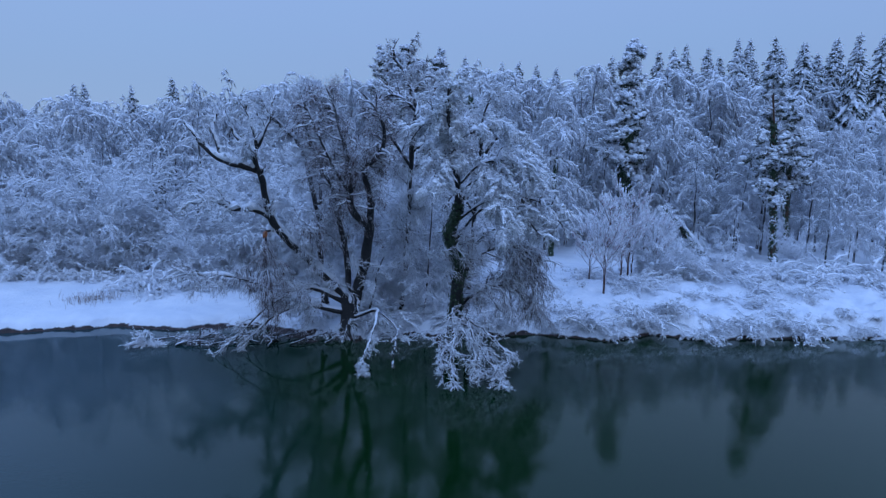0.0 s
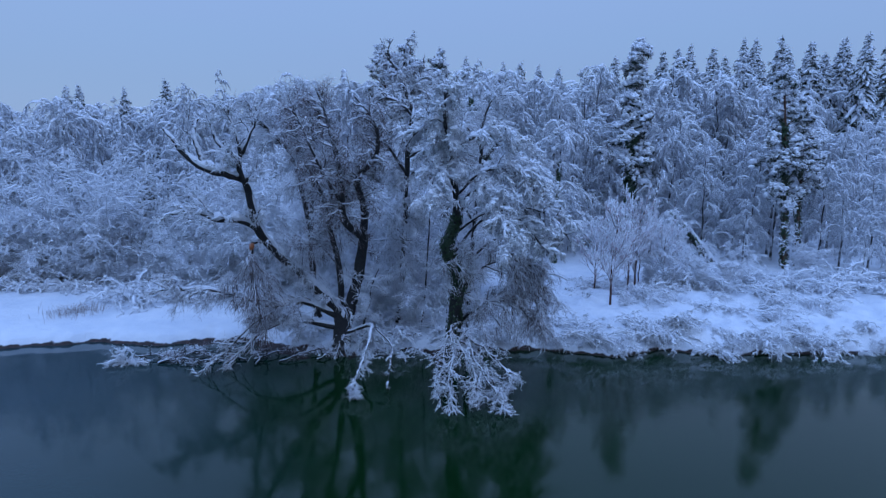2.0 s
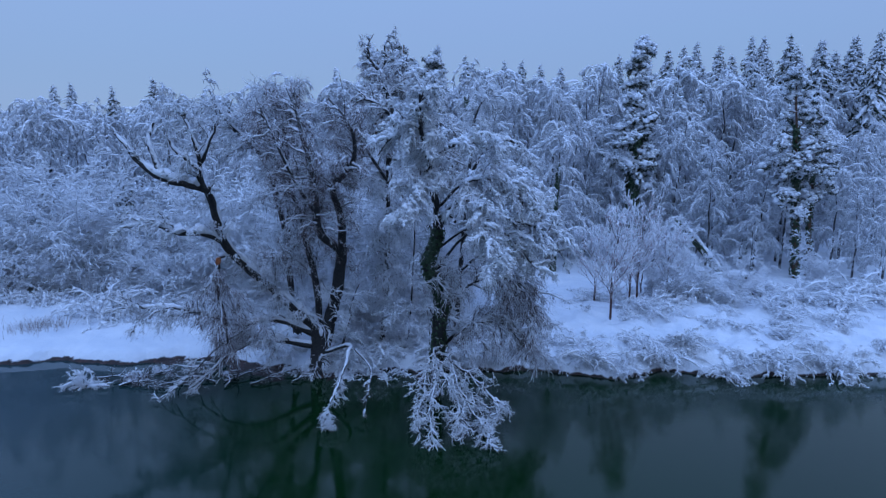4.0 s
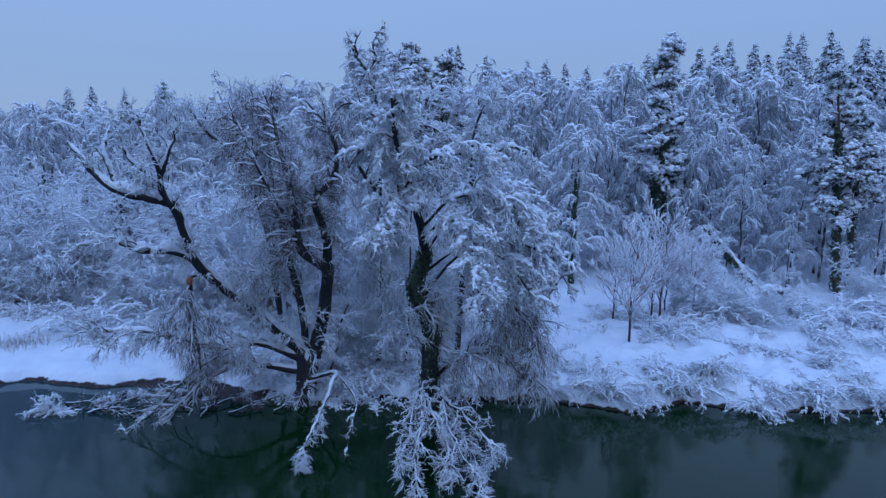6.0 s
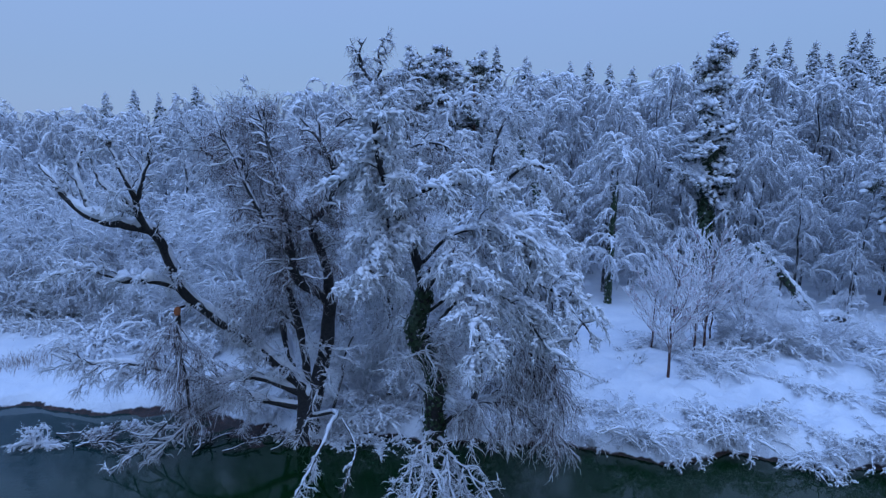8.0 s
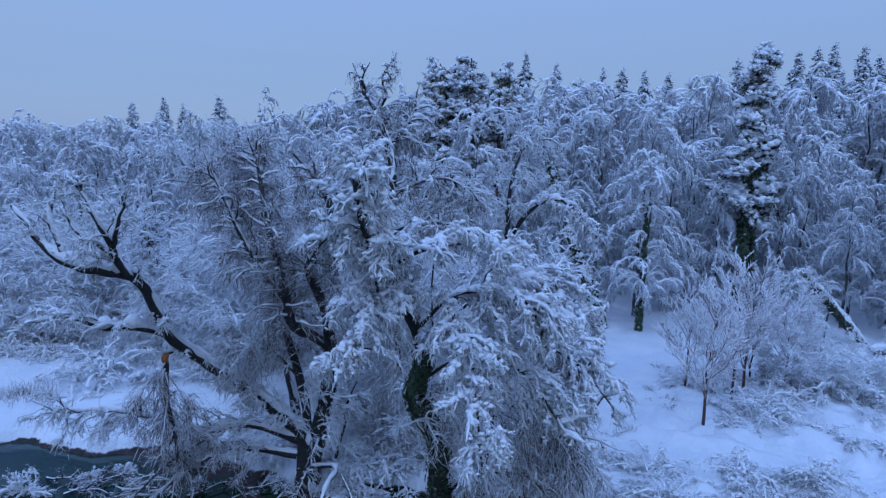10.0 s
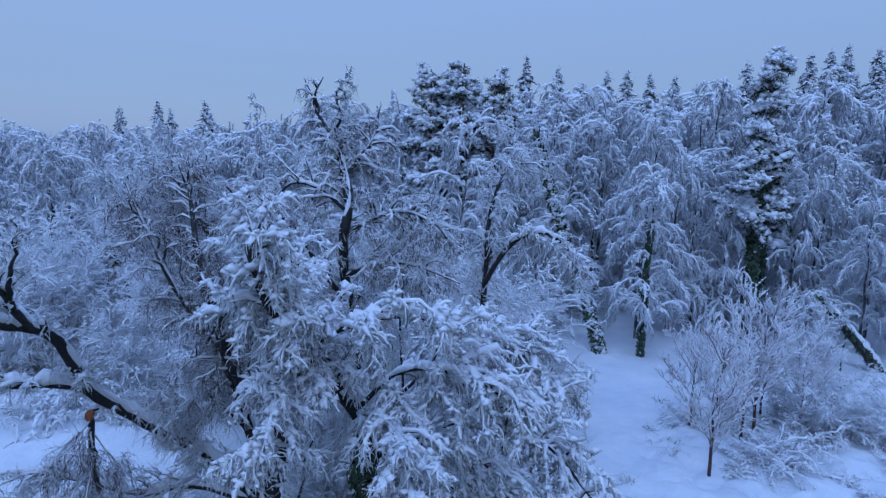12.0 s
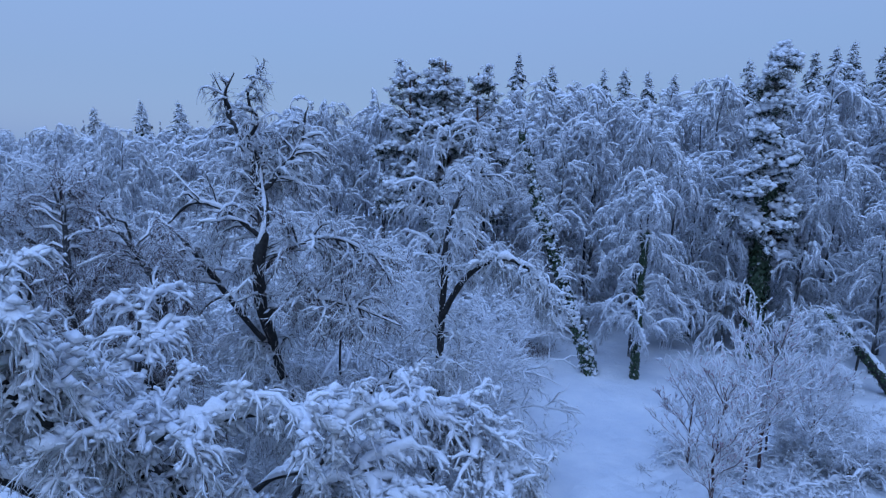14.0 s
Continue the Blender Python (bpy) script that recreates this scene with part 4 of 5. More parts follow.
def spruce(rng, h, rad, whorls, per, shoots, bare=0.12, ragged=0.0, needles=None, crumbs=6, fine=1.0, pads=1.1):
    n = whorls * per
    u = np.repeat(np.linspace(0.0, 1.0, whorls), per) + rng.uniform(-0.5, 0.5, n) / whorls
    u = np.clip(u, 0, 0.995)
    z = h * (bare + (0.985 - bare) * u)
    a = rng.uniform(0, 6.28, n)
    L = rad * (1 - u) ** 0.75 * (rng.uniform(0.65, 1.15, n) + ragged * rng.uniform(-0.45, 0.5, n)) + 0.25
    rise = -0.70 + 0.72 * u + rng.normal(size=n) * 0.18
    k = 5
    P = np.zeros((n, k, 3))
    P[:, 0, 2] = z
    d = np.stack([np.cos(a), np.sin(a), rise], axis=1)
    for c in range(1, k):
        d /= np.linalg.norm(d, axis=1, keepdims=True)
        P[:, c] = P[:, c - 1] + d * (L / (k - 1))[:, None]
        d += rng.normal(size=(n, 3)) * 0.12
        d[:, 2] -= 0.50 * rng.uniform(0.2, 1.6, n) * (1.3 - u)
    W = np.array([0.5, 1.0, 1.0, 0.7, 0.15])[None] * (0.06 + 0.065 * L)[:, None]
    trunk = Bag().tubes(np.array([[[0, 0, -0.4], [0, 0, h * 0.5], [0, 0, h]]]), np.array([[h * 0.012, h * 0.007, 0.02]]), 7)
    green, snow = Bag(), Bag()
    green.tubes(P, W, 3)
    if pads:
        Q = P[:, 1:].copy()
        Q[..., 2] += W[:, 1:] * 0.45
        snow.tubes(Q, W[:, 1:] * rng.uniform(0.5, 1.25, (n, 4)) * pads, 4, flat=0.6)
    S, SR = sprout(rng, P, None, shoots, rad * 0.24, 3, 60, -0.55, 0.9, (0.085 * fine, 0.03 * fine), (0.08, 1.0), 0.3)
    slim = lambda z: np.clip((h - z) / (h * (1 - bare)) * 2.6 + 0.25, 0.3, 1.0)
    k = slim(S[:, 0, 2])
    S = S[:, :1] + (S - S[:, :1]) * k[:, None, None]
    green.shoots(S, SR * np.sqrt(k)[:, None])
    q = n * crumbs
    c = along(rng, P, q, 0.15, 1.0, 0.10 * fine)
    snow.crumbs(c, fine * rng.uniform(0.04, 0.22, q) * slim(c[:, 2]), rng)
    q = shoots
    c = along(rng, S, q, 0.2, 1.0, 0.05 * fine)
    snow.crumbs(c, fine * rng.uniform(0.03, 0.12, q) * slim(c[:, 2]), rng)
    return [("trunk", trunk.mesh("trunk", M_BARK_FAR)), ("crown", green.mesh("crown", needles or M_NEEDLE)), ("snow_cover", snow.mesh("snow_cover", M_SNOW))]


def pine(rng, h, rad, whorls, bare=0.5, ivy=0):
    """Irregular boughs that end in needle tufts, each loaded with a heap of snow."""
    k = 9
    w = np.linspace(0, 1, k)
    P = np.stack([rng.normal(size=k) * 0.004 * h * w, rng.normal(size=k) * 0.004 * h * w, np.linspace(-0.4, h * 0.97, k)], axis=1)[None]
    R = (h * 0.0115 * (1 - 0.85 * w) + 0.02)[None]
    n = whorls * (4 if ivy < 2000 else 6)
    L, LR = sprout(rng, P, R, n, rad * 1.05, 6, 62, 0.15, 0.9, (0.07, 0.025), (bare, 0.99), 0.35, vary=0.6)
    high = (L[:, 0, 2] - h * bare) / (h * (1 - bare))
    L = L[:, :1] + (L - L[:, :1]) * np.clip(1.3 * (1.03 - high), 0.10, 1.0)[:, None, None] ** 0.9
    B, BR = sprout(rng, L, LR, n * 4, rad * 0.32, 4, 48, 0.1, 1.0, (0.03, 0.015), (0.3, 1.0), 0.35)
    tips = np.concatenate([B[:, 3], B[:, 2], L[:, 5], L[:, 4]])
    m = len(tips)
    per = 22
    C = np.repeat(tips, per, axis=0) + rng.normal(size=(m * per, 3)) * 0.09
    D = rng.normal(size=(m * per, 3)) * (1, 1, 0.7) + (0, 0, -0.35)
    D /= np.linalg.norm(D, axis=1, keepdims=True)
    green = Bag().spikes(C, C + D * rng.uniform(0.22, 0.5, (m * per, 1)), rng.uniform(0.025, 0.055, m * per))
    snow, heaps = Bag(), Bag()
    cap_snow(snow, L, LR, 0.06, 4, rng=rng, cling=0.3)
    pick = tips[rng.uniform(size=m) < 0.65]
    q = 9
    c = np.repeat(pick, q, axis=0) + rng.normal(size=(len(pick) * q, 3)) * (0.20, 0.20, 0.10) + (0, 0, 0.15)
    heaps.crumbs(c, rng.uniform(0.07, 0.24, len(c)), rng)
    big = tips[rng.choice(m, 34 if ivy < 2000 else 46, replace=False)]
    k = np.clip(1.5 * (1.0 - big[:, 2] / h) + 0.25, 0.3, 1.0)
    c = np.repeat(big, 3, axis=0) + rng.normal(size=(len(big) * 3, 3)) * (0.28, 0.28, 0.16) * np.repeat(k, 3)[:, None] + (0, 0, 0.08)
    heaps.lumps(c, rng.uniform(0.16, 0.46, (len(c), 3)) * (1, 1, 0.7) * np.repeat(k, 3)[:, None], rng)
    parts = [("trunk", Bag().tubes(P, R, 8).mesh("trunk", M_PINEBARK)), ("branchwork", Bag().tubes(L, LR, 4).shoots(B, BR).mesh("branchwork", M_PINEBARK)), ("crown", green.mesh("crown", M_PINE)), ("snow_cover", snow.mesh("snow_cover", M_SNOW)), ("snow_clumps", heaps.mesh("snow_clumps", M_SNOW))]
    if ivy:
        parts.append(("ivy", ivy_on(None, P[:, :7], R[:, :7], ivy, rng, 0.28 if ivy < 2000 else 0.6, 0.28).mesh("ivy", M_IVY)))
    return parts


def bush(rng, h, spread, stems, nb, nt, mat=None, droop=1.4, tw=0.016, up=1.0, caps=0.04, fine=0, load=1.2, reach=0.42, ropes=0.55, shoot=0.18):
    n = stems
    a = rng.uniform(0, 6.28, n)
    k = 6
    P = np.zeros((n, k, 3))
    P[:, 0, :2] = rng.normal(size=(n, 2)) * spread * 0.15
    P[:, 0, 2] = -0.15
    d = np.stack([np.cos(a) * spread / h * 0.8, np.sin(a) * spread / h * 0.8, np.full(n, up)], axis=1) + rng.normal(size=(n, 3)) * 0.15
    L = h * 1.25 * rng.uniform(0.5, 1.1, n)
    for c in range(1, k):
        d /= np.linalg.norm(d, axis=1, keepdims=True)
        P[:, c] = P[:, c - 1] + d * (L / (k - 1))[:, None]
        d[:, 2] -= droop / (k - 1) * rng.uniform(0.6, 1.4, n)
        d += rng.normal(size=(n, 3)) * 0.14
    R = np.linspace(0.035, 0.012, k)[None].repeat(n, axis=0) * min(1.0, h / 2.5)
    B, BR = sprout(rng, P, R, nb, h * reach, 4, 50, 0.15, droop * 0.8, (0.018, 0.008), (0.2, 1.0), 0.45)
    T, TR = sprout(rng, np.concatenate([B, P[:, 1:5]]), None, nt, h * shoot + 0.15, 3, 45, 0.1, droop, (tw, tw * 0.5), (0.1, 1.0), 0.45)
    stem, twig, snow = Bag().tubes(P, R, 4), Bag().shoots(B, BR), Bag()
    twig.shoots(T, TR)
    if fine:
        F, _ = sprout(rng, T, TR, fine, h * shoot * 0.55 + 0.08, 2, 50, 0.0, 0.5, (0.02, 0.01), (0.1, 1.0))
        twig.spikes(F[:, 0], F[:, 1], rng.uniform(0.6, 1.1, len(F)) * tw * 0.8)
    cap_snow(snow, P, R, caps * load, 5, rng=rng, cling=0.2)
    cap_snow(snow, B, BR, caps * ropes, 4, rng=rng, cling=0.35, steep=0.9)
    q = stems * 4
    snow.crumbs(along(rng, P, q, 0.25, 1.0, caps * 1.2), caps * rng.uniform(0.4, 1.9, q) ** 1.2, rng)
    q = int(nb * 1.5)
    snow.crumbs(along(rng, B, q, 0.0, 1.0, caps * 0.7), caps * rng.uniform(0.3, 1.2, q), rng)
    q = nt // 2
    snow.crumbs(along(rng, T, q, 0.1, 1.0, caps * 0.5), caps * rng.uniform(0.4, 1.0, q), rng)
    return [("undergrowth", stem.mesh("undergrowth", M_BRANCH_FAR)), ("crown", twig.mesh("crown", mat or M_TWIG)), ("snow_cover", snow.mesh("snow_cover", M_SNOW))]


class Kind:
    """A kind of tree: a few grown forms, each built at its first place and copied to the others."""

    def __init__(self, name, label, category, group, forms):
        self.name, self.label, self.category, self.group, self.forms = name, label, category, group, forms
        self.made = {}

    def plant(self, i, x, y, turn=0.0, size=1.0, tall=1.0, lean=(0, 0), label=""):
        i %= len(self.forms)
        m = Matrix.Translation((x, y, float(ground_z(x, y)) - 0.05)) @ pose(0, 0, 0, 2.4 + lean[0], -1.2 + lean[1], 0) @ pose(0, 0, 0, 0, 0, turn)
        if i not in self.made:
            ob = thing(self.name, m, label or self.label, self.category, self.group)
            for n, me in self.forms[i]():
                tagged(part(n, me, ob), kind="" if n == "trunk" else "stuff")
            self.made[i] = ob
        else:
            ob = copy_thing(self.made[i], m)
            ob["label"] = label or self.label
        ob.matrix_world = m @ Matrix.Diagonal((size, size, size * tall, 1))
        return ob


def rng_of(s):
    return np.random.default_rng(s)


NEAR = Kind("snowy_tree", "broadleaf tree with frosted drooping branches in thick snow", "tree", "forest edge trees",
            [lambda s=s, h=h, sp=sp: broadleaf(rng_of(100 + s), h, sp, 42, 190, 900, 3000, 0.05, 0.12, 0.033, 1.0, 1.0) for s, h, sp in ((0, 17, 3.2), (1, 18, 2.8), (2, 16, 3.5), (3, 19, 3.0))])
MID = Kind("snowy_forest_tree", "forest tree with weeping snow-laden branches", "tree", "forest trees",
           [lambda s=s, h=h, sp=sp: broadleaf(rng_of(150 + s), h, sp, 38, 120, 380, 1700, 0.05, 0.14, 0.046, 1.2, 1.0, False) for s, h, sp in ((0, 19, 3.4), (1, 20, 3.0), (2, 18, 3.6), (3, 20, 3.2))])
FAR = Kind("forest_tree", "distant broadleaf forest tree white with snow", "tree", "forest trees",
           [lambda s=s, h=h, sp=sp: broadleaf(rng_of(200 + s), h, sp, 28, 70, 150, 860, 0.05, 0.36, 0.060, 1.6, 1.0, False) for s, h, sp in ((0, 22, 3.9), (1, 24, 3.5), (2, 21, 4.2), (3, 23, 3.8), (4, 22, 3.3))])
SPRUCE = Kind("spruce_tree", "tall dark green spruce with snow pads on its boughs", "tree", "spruces",
              [lambda s=s, r=r: spruce(rng_of(300 + s), 26, r, 34, 9, 1900, 0.25, 0.25, None, 3, 1.4, 1.6) for s, r in ((0, 4.2), (1, 3.8), (2, 4.6))])
SPRUCE_FAR = Kind("far_spruce_tree", "distant spruce top rising over the forest", "tree", "spruces",
                  [lambda s=s, r=r: spruce(rng_of(320 + s), 26, r, 24, 8, 800, 0.45, 0.2, None, 3, 1.6, 1.5) for s, r in ((0, 4.0), (1, 3.4))])
PINE = Kind("pine_tree", "pine with a reddish trunk and snow-loaded needle clumps", "tree", "pines",
            [lambda s=s, r=r, l=l, iv=iv: pine(rng_of(400 + s), 22, r, 15, l, iv) for s, r, l, iv in ((0, 2.9, 0.32, 1300), (1, 3.0, 0.45, 0), (2, 2.7, 0.50, 700), (3, 2.7, 0.34, 4200))])
THICKET = Kind("young_tree", "young multi-stemmed tree bowed down with snow", "tree", "young trees",
               [lambda s=s, h=h: bush(rng_of(500 + s), h, h * 0.36, 11, 260, 1050, None, 1.4, 0.028, 2.0, 0.085, 1500, 0.5, 0.24, 0.45, 0.07) for s, h in ((0, 6.2), (1, 7.2), (2, 5.0))])
SAPLING = Kind("sapling", "slender frosted sapling with reddish bark", "tree", "saplings in the clearing",
               [lambda s=s, h=h: sapling(rng_of(600 + s), h) for s, h in ((0, 7.2), (1, 7.6), (2, 6.2))])
BUSH = Kind("snowy_bush", "low bush pressed down under a thick load of snow", "bush", "bushes on the bank",
            [lambda s=s, h=h: bush(rng_of(700 + s), h, h * 0.95, 24, 170, 420, M_WILLOWTWIG, 2.0, 0.013, 1.0, 0.06, 420, 0.9, 0.32, 0.48, 0.14) for s, h in ((0, 1.5), (1, 1.2), (2, 1.8), (3, 1.0))])


def sapling(rng, h):
    k = 9
    w = np.linspace(0, 1, k)
    P = np.stack([rng.normal(size=k) * 0.02 * h * w, rng.normal(size=k) * 0.02 * h * w, np.linspace(-0.2, h * 0.82, k)], axis=1)[None]
    R = np.linspace(0.085, 0.015, k)[None]
    L, LR = sprout(rng, P, R, 24, h * 0.48, 6, 48, 0.35, -0.30, (0.034, 0.012), (0.15, 0.9), 0.25)
    B, BR = sprout(rng, np.concatenate([L, P[:, 3:]]), None, 210, h * 0.16, 4, 38, 0.4, -0.1, (0.018, 0.012), (0.2, 1.0), 0.25)
    T, TR = sprout(rng, np.concatenate([B, L[:, 2:]]), None, 560, 0.46, 3, 40, 0.35, 0.1, (0.036, 0.030), (0.1, 1.0), 0.3)
    trunk, br, snow = Bag().tubes(P, R, 7), Bag().tubes(L, LR, 4).shoots(B, BR), Bag()
    tw = Bag().shoots(T, TR)
    cap_snow(snow, L, LR, 0.02, 4, rng=rng, cling=0.4)
    cap_snow(snow, B, BR, 0.019, 4, rng=rng, cling=0.75)
    snow.crumbs(along(rng, B, 900, 0.0, 1.0, 0.03), rng.uniform(0.02, 0.055, 900), rng)
    return [("trunk", trunk.mesh("trunk", M_REDBARK)), ("branchwork", br.mesh("branchwork", M_RED)), ("crown", tw.mesh("crown", M_PINKTWIG)), ("snow_cover", snow.mesh("snow_cover", M_SNOW))]


# saplings and bushes of the clearing
for i, (x, y, s) in enumerate([(20.9, 40.2, 1.0), (25.5, 44.7, 1.02), (22.5, 45.6, 0.85), (24.2, 43.6, 0.92), (28.3, 45.3, 0.75), (27.2, 47.0, 0.8)]):
    SAPLING.plant(i, x, y, 70 * i, s)

bank = rng_of(5)
for i in range(38):
    x = 11.0 + i * 0.92 + bank.uniform(-0.5, 0.5)
    y = float(shore_y(x)) + (0.0, 0.7)[i % 2] + bank.uniform(-0.15, 0.6)
    BUSH.plant(i, x, y, bank.uniform(0, 360), bank.uniform(0.5, 1.15) * (1.0 if x < 23 else 0.9))
for x, y, s in [(23.4, 41.6, 1.2), (25.0, 42.0, 1.1), (24.2, 40.6, 0.9), (26.4, 42.6, 1.2), (22.4, 40.6, 0.8), (35.5, 41.0, 1.5), (37.0, 41.8, 1.6), (39.0, 40.0, 1.4), (41, 41, 1.7), (44, 43.4, 1.8), (46, 41, 1.8), (43, 38, 1.5), (38, 47.5, 1.6), (36, 45.4, 1.4), (34.4, 45.6, 1.3), (13.0, 37.4, 1.1), (12.4, 39.6, 1.2), (15.6, 37.4, 0.9), (17.0, 36.4, 1.0), (20.5, 35.6, 1.0), (28.0, 45.8, 1.2), (26.6, 46.4, 1.1), (24.0, 44.9, 1.1), (25.2, 45.4, 1.0), (22.6, 46.0, 0.9), (29.4, 43.6, 1.4), (31.6, 45.4, 1.4), (31.0, 43.0, 1.2), (33.0, 44.4, 1.3), (-1.2, 41.6, 1.2), (0.8, 39.6, 1.0), (3.6, 38.8, 1.2), (6.2, 38.6, 1.3), (3.2, 37.6, 1.0), (4.5, 37.9, 1.1), (5.6, 37.7, 1.0), (8.6, 37.0, 1.1), (10.2, 36.6, 1.2), (0.2, 39.0, 0.9), (3.3, 36.6, 0.9), (4.4, 36.5, 1.0), (5.3, 36.2, 0.9), (6.2, 35.9, 0.8), (0.6, 37.9, 0.8), (-4.2, 47.5, 1.5), (-7.8, 47.0, 1.4), (-11, 47.6, 1.5)]:
    BUSH.plant(int(bank.integers(4)), x, y, bank.uniform(0, 360), s)

for i in range(15):
    x = bank.uniform(24, 47)
    y = float(shore_y(x)) + bank.uniform(1.5, 9.5)
    BUSH.plant(i, x, y, bank.uniform(0, 360), bank.uniform(0.55, 1.15), bank.uniform(0.6, 0.9))

# young trees: the thicket of the far bank and behind the willows
def thicket_edge(x):
    return float(np.interp(x, [-32, -18, -7, 0], [54.5, 51.6, 49.0, 47.5]))


for i in range(46):
    x = bank.uniform(-36, 2)
    y = thicket_edge(x) + bank.uniform(2.0, 10.5)
    THICKET.plant(i, x, y, bank.uniform(0, 360), bank.uniform(0.8, 1.25))
for i in range(30):
    x = -32 + i * 1.05 + bank.uniform(-0.6, 0.6)
    y = thicket_edge(x) + 1.0 + (0.0, 1.6)[i % 2] + bank.uniform(-0.5, 0.8)
    THICKET.plant(i, x, y, bank.uniform(0, 360), bank.uniform(0.32, 0.58), label="low bushy young tree bent under fluffy snow")
for i in range(20):
    x = -31 + i * 1.5 + bank.uniform(-0.7, 0.7)
    y = thicket_edge(x) + bank.uniform(-0.5, 0.6)
    BUSH.plant(i, x, y, bank.uniform(0, 360), bank.uniform(0.8, 1.5), label="rounded bush heaped with fluffy snow by the thicket")
for i in range(26):
    x = bank.uniform(1, 13)
    y = bank.uniform(40.5, 58) if x < 9 else bank.uniform(44, 58)
    if x - 12 < (y - 38) * 0.12:
        THICKET.plant(i, x, y, bank.uniform(0, 360), bank.uniform(0.8, 1.3))
for x, y, s in [(4.6, 39.4, 0.75), (6.6, 38.9, 0.8), (3.4, 40.4, 0.9), (8.2, 39.6, 0.9), (43, 46.5, 0.7), (34.6, 54.4, 0.85), (28.6, 43.6, 0.5), (30.4, 43.2, 0.55), (32.2, 42.4, 0.5), (30.2, 45.8, 0.6), (27.6, 45.8, 0.5)]:
    THICKET.plant(int(bank.integers(3)), x, y, bank.uniform(0, 360), s)

# single trees that stand out
SLENDER = Kind("slender_tree", "slender dark-trunked tree with short frosted boughs at the clearing", "tree", "",
               [lambda: broadleaf(rng_of(171), 15.2, 2.3, 54, 240, 1300, 2600, 0.01, 0.12, 0.030, 0.75, 0.9, True, M_BARK, 1500)])
SLENDER.plant(0, 24.0, 56.7, 40)
SLENDER.plant(0, -19.6, 65.5, 160, 1.05, label="domed frosted tree with a dark ivy-clad trunk")
PINE.plant(0, 45.6, 51.4, 0, 0.88, 1.0, (0, -7))
PINE.plant(2, 47.8, 52.4, 120, 0.76, 1.0, (0, -4))
for i, (x, y, h) in enumerate([(9.6, 68.5, 21.2), (12.4, 69.0, 21.8), (14.9, 68.4, 21.0), (11.2, 71.5, 21.6)]):
    PINE.plant(1 + i % 2, x, y, 90 * i, h / 22)
PINE.plant(3, 34.6, 61.8, 50, 1.02, label="tall pine with an ivy-clad trunk and heavy snow clumps")
for i, (x, y, h) in enumerate([(67.5, 109, 30.0), (74.5, 111, 32.0), (71.2, 110, 31.0), (78.0, 109, 31.4), (79.8, 103, 32.0), (85.5, 107, 33.0), (91.0, 107, 33.8), (93.8, 103, 32.2), (89.0, 97, 31.0), (94.2, 91, 32.0), (95.8, 97, 32.2), (83.0, 96, 29.6), (73.0, 102, 28.6), (100.0, 102, 33), (103.6, 95, 33), (68.0, 101, 26.6), (76.5, 94, 26.6), (82.4, 104, 31)]):
    SPRUCE.plant(i, x, y, 47 * i, h / 26)
for i, (x, y, h) in enumerate([(-14.8, 90, 18.8), (29.2, 106, 26.3), (42.6, 116, 27.6), (40.9, 121, 28), (60.6, 114, 29.3), (24.3, 105, 27.5), (-37.7, 138.7, 21.8), (47, 118, 27.5), (52, 120, 27.5), (-21, 97, 18.2), (-30, 104, 18.6)]):
    SPRUCE_FAR.plant(i, x, y, 61 * i, h / 26)
for i, (x, y, h) in enumerate([(69.4, 112, 28.6), (72.8, 106, 27.0), (76.2, 113, 29.8), (80.6, 112, 30.0), (83.6, 113, 30.6), (87.4, 112, 31.6), (90.0, 103, 29.4), (86.0, 100, 28.4), (92.6, 98, 29.6), (97.4, 106, 31.6), (98.4, 99, 30.4), (101.6, 108, 31), (64.6, 112, 27.6), (79.0, 98, 27.2)]):
    SPRUCE_FAR.plant(i, x, y, 83 * i, h / 26, label="spruce standing in the dense snowy stand")
SPRUCE.plant(1, -11.6, 57.5, 20, 0.36)

# the forest in rows
wood = rng_of(9)
for row in range(12):
    y0 = 61 + row * 5.6 + max(0, row - 5) * 1.6
    for col in range(36):
        x = -62 + col * 4.9 + wood.uniform(-2.0, 2.0)
        y = y0 + wood.uniform(-2.2, 2.2)
        turn, s, i = wood.uniform(0, 360), wood.uniform(0.85, 1.12), int(wood.integers(20))
        if abs(x - 0.18 * y) > 0.74 * (y + 2):
            continue
        if (6 < x < 18 and 60 < y < 72) or (30 < x < 38 and 57 < y < 66) or (14 < x < 22 and 56 < y < 67) or (-20 < x < -11 and 59 < y < 73):
            continue
        far = np.interp(x - 0.2 * (y - 70), [-40, -10, 10, 30, 45, 80], [0.71, 0.83, 0.97, 1.04, 1.06, 1.07])
        if y < 77:
            far *= np.interp(x, [-20, 5, 38, 48], [1.0, 0.97, 0.96, 0.77])
            (NEAR if y < 68 else MID).plant(i, x, y, turn, s * far)
        elif y < 92:
            MID.plant(i, x, y, turn, s * far * 1.12)
        else:
            FAR.plant(i, x, y, turn, s * far)
for i, (x, y, k) in enumerate([(44, 55, 0.72), (48, 56, 0.78), (52, 54, 0.7), (56, 57, 0.8), (46.5, 60, 0.8), (51, 60, 0.85), (61, 58, 0.8), (37, 61, 0.8), (41, 58, 0.75), (58, 62, 0.85), (33, 63, 0.8), (29, 64, 0.85), (54, 50, 0.6), (58, 50, 0.65), (49.5, 46.5, 0.42), (52.5, 45.5, 0.5), (50.5, 50, 0.55), (42.5, 53.5, 0.4), (45, 56.5, 0.5)]):
    NEAR.plant(i, x, y, 77 * i, k)
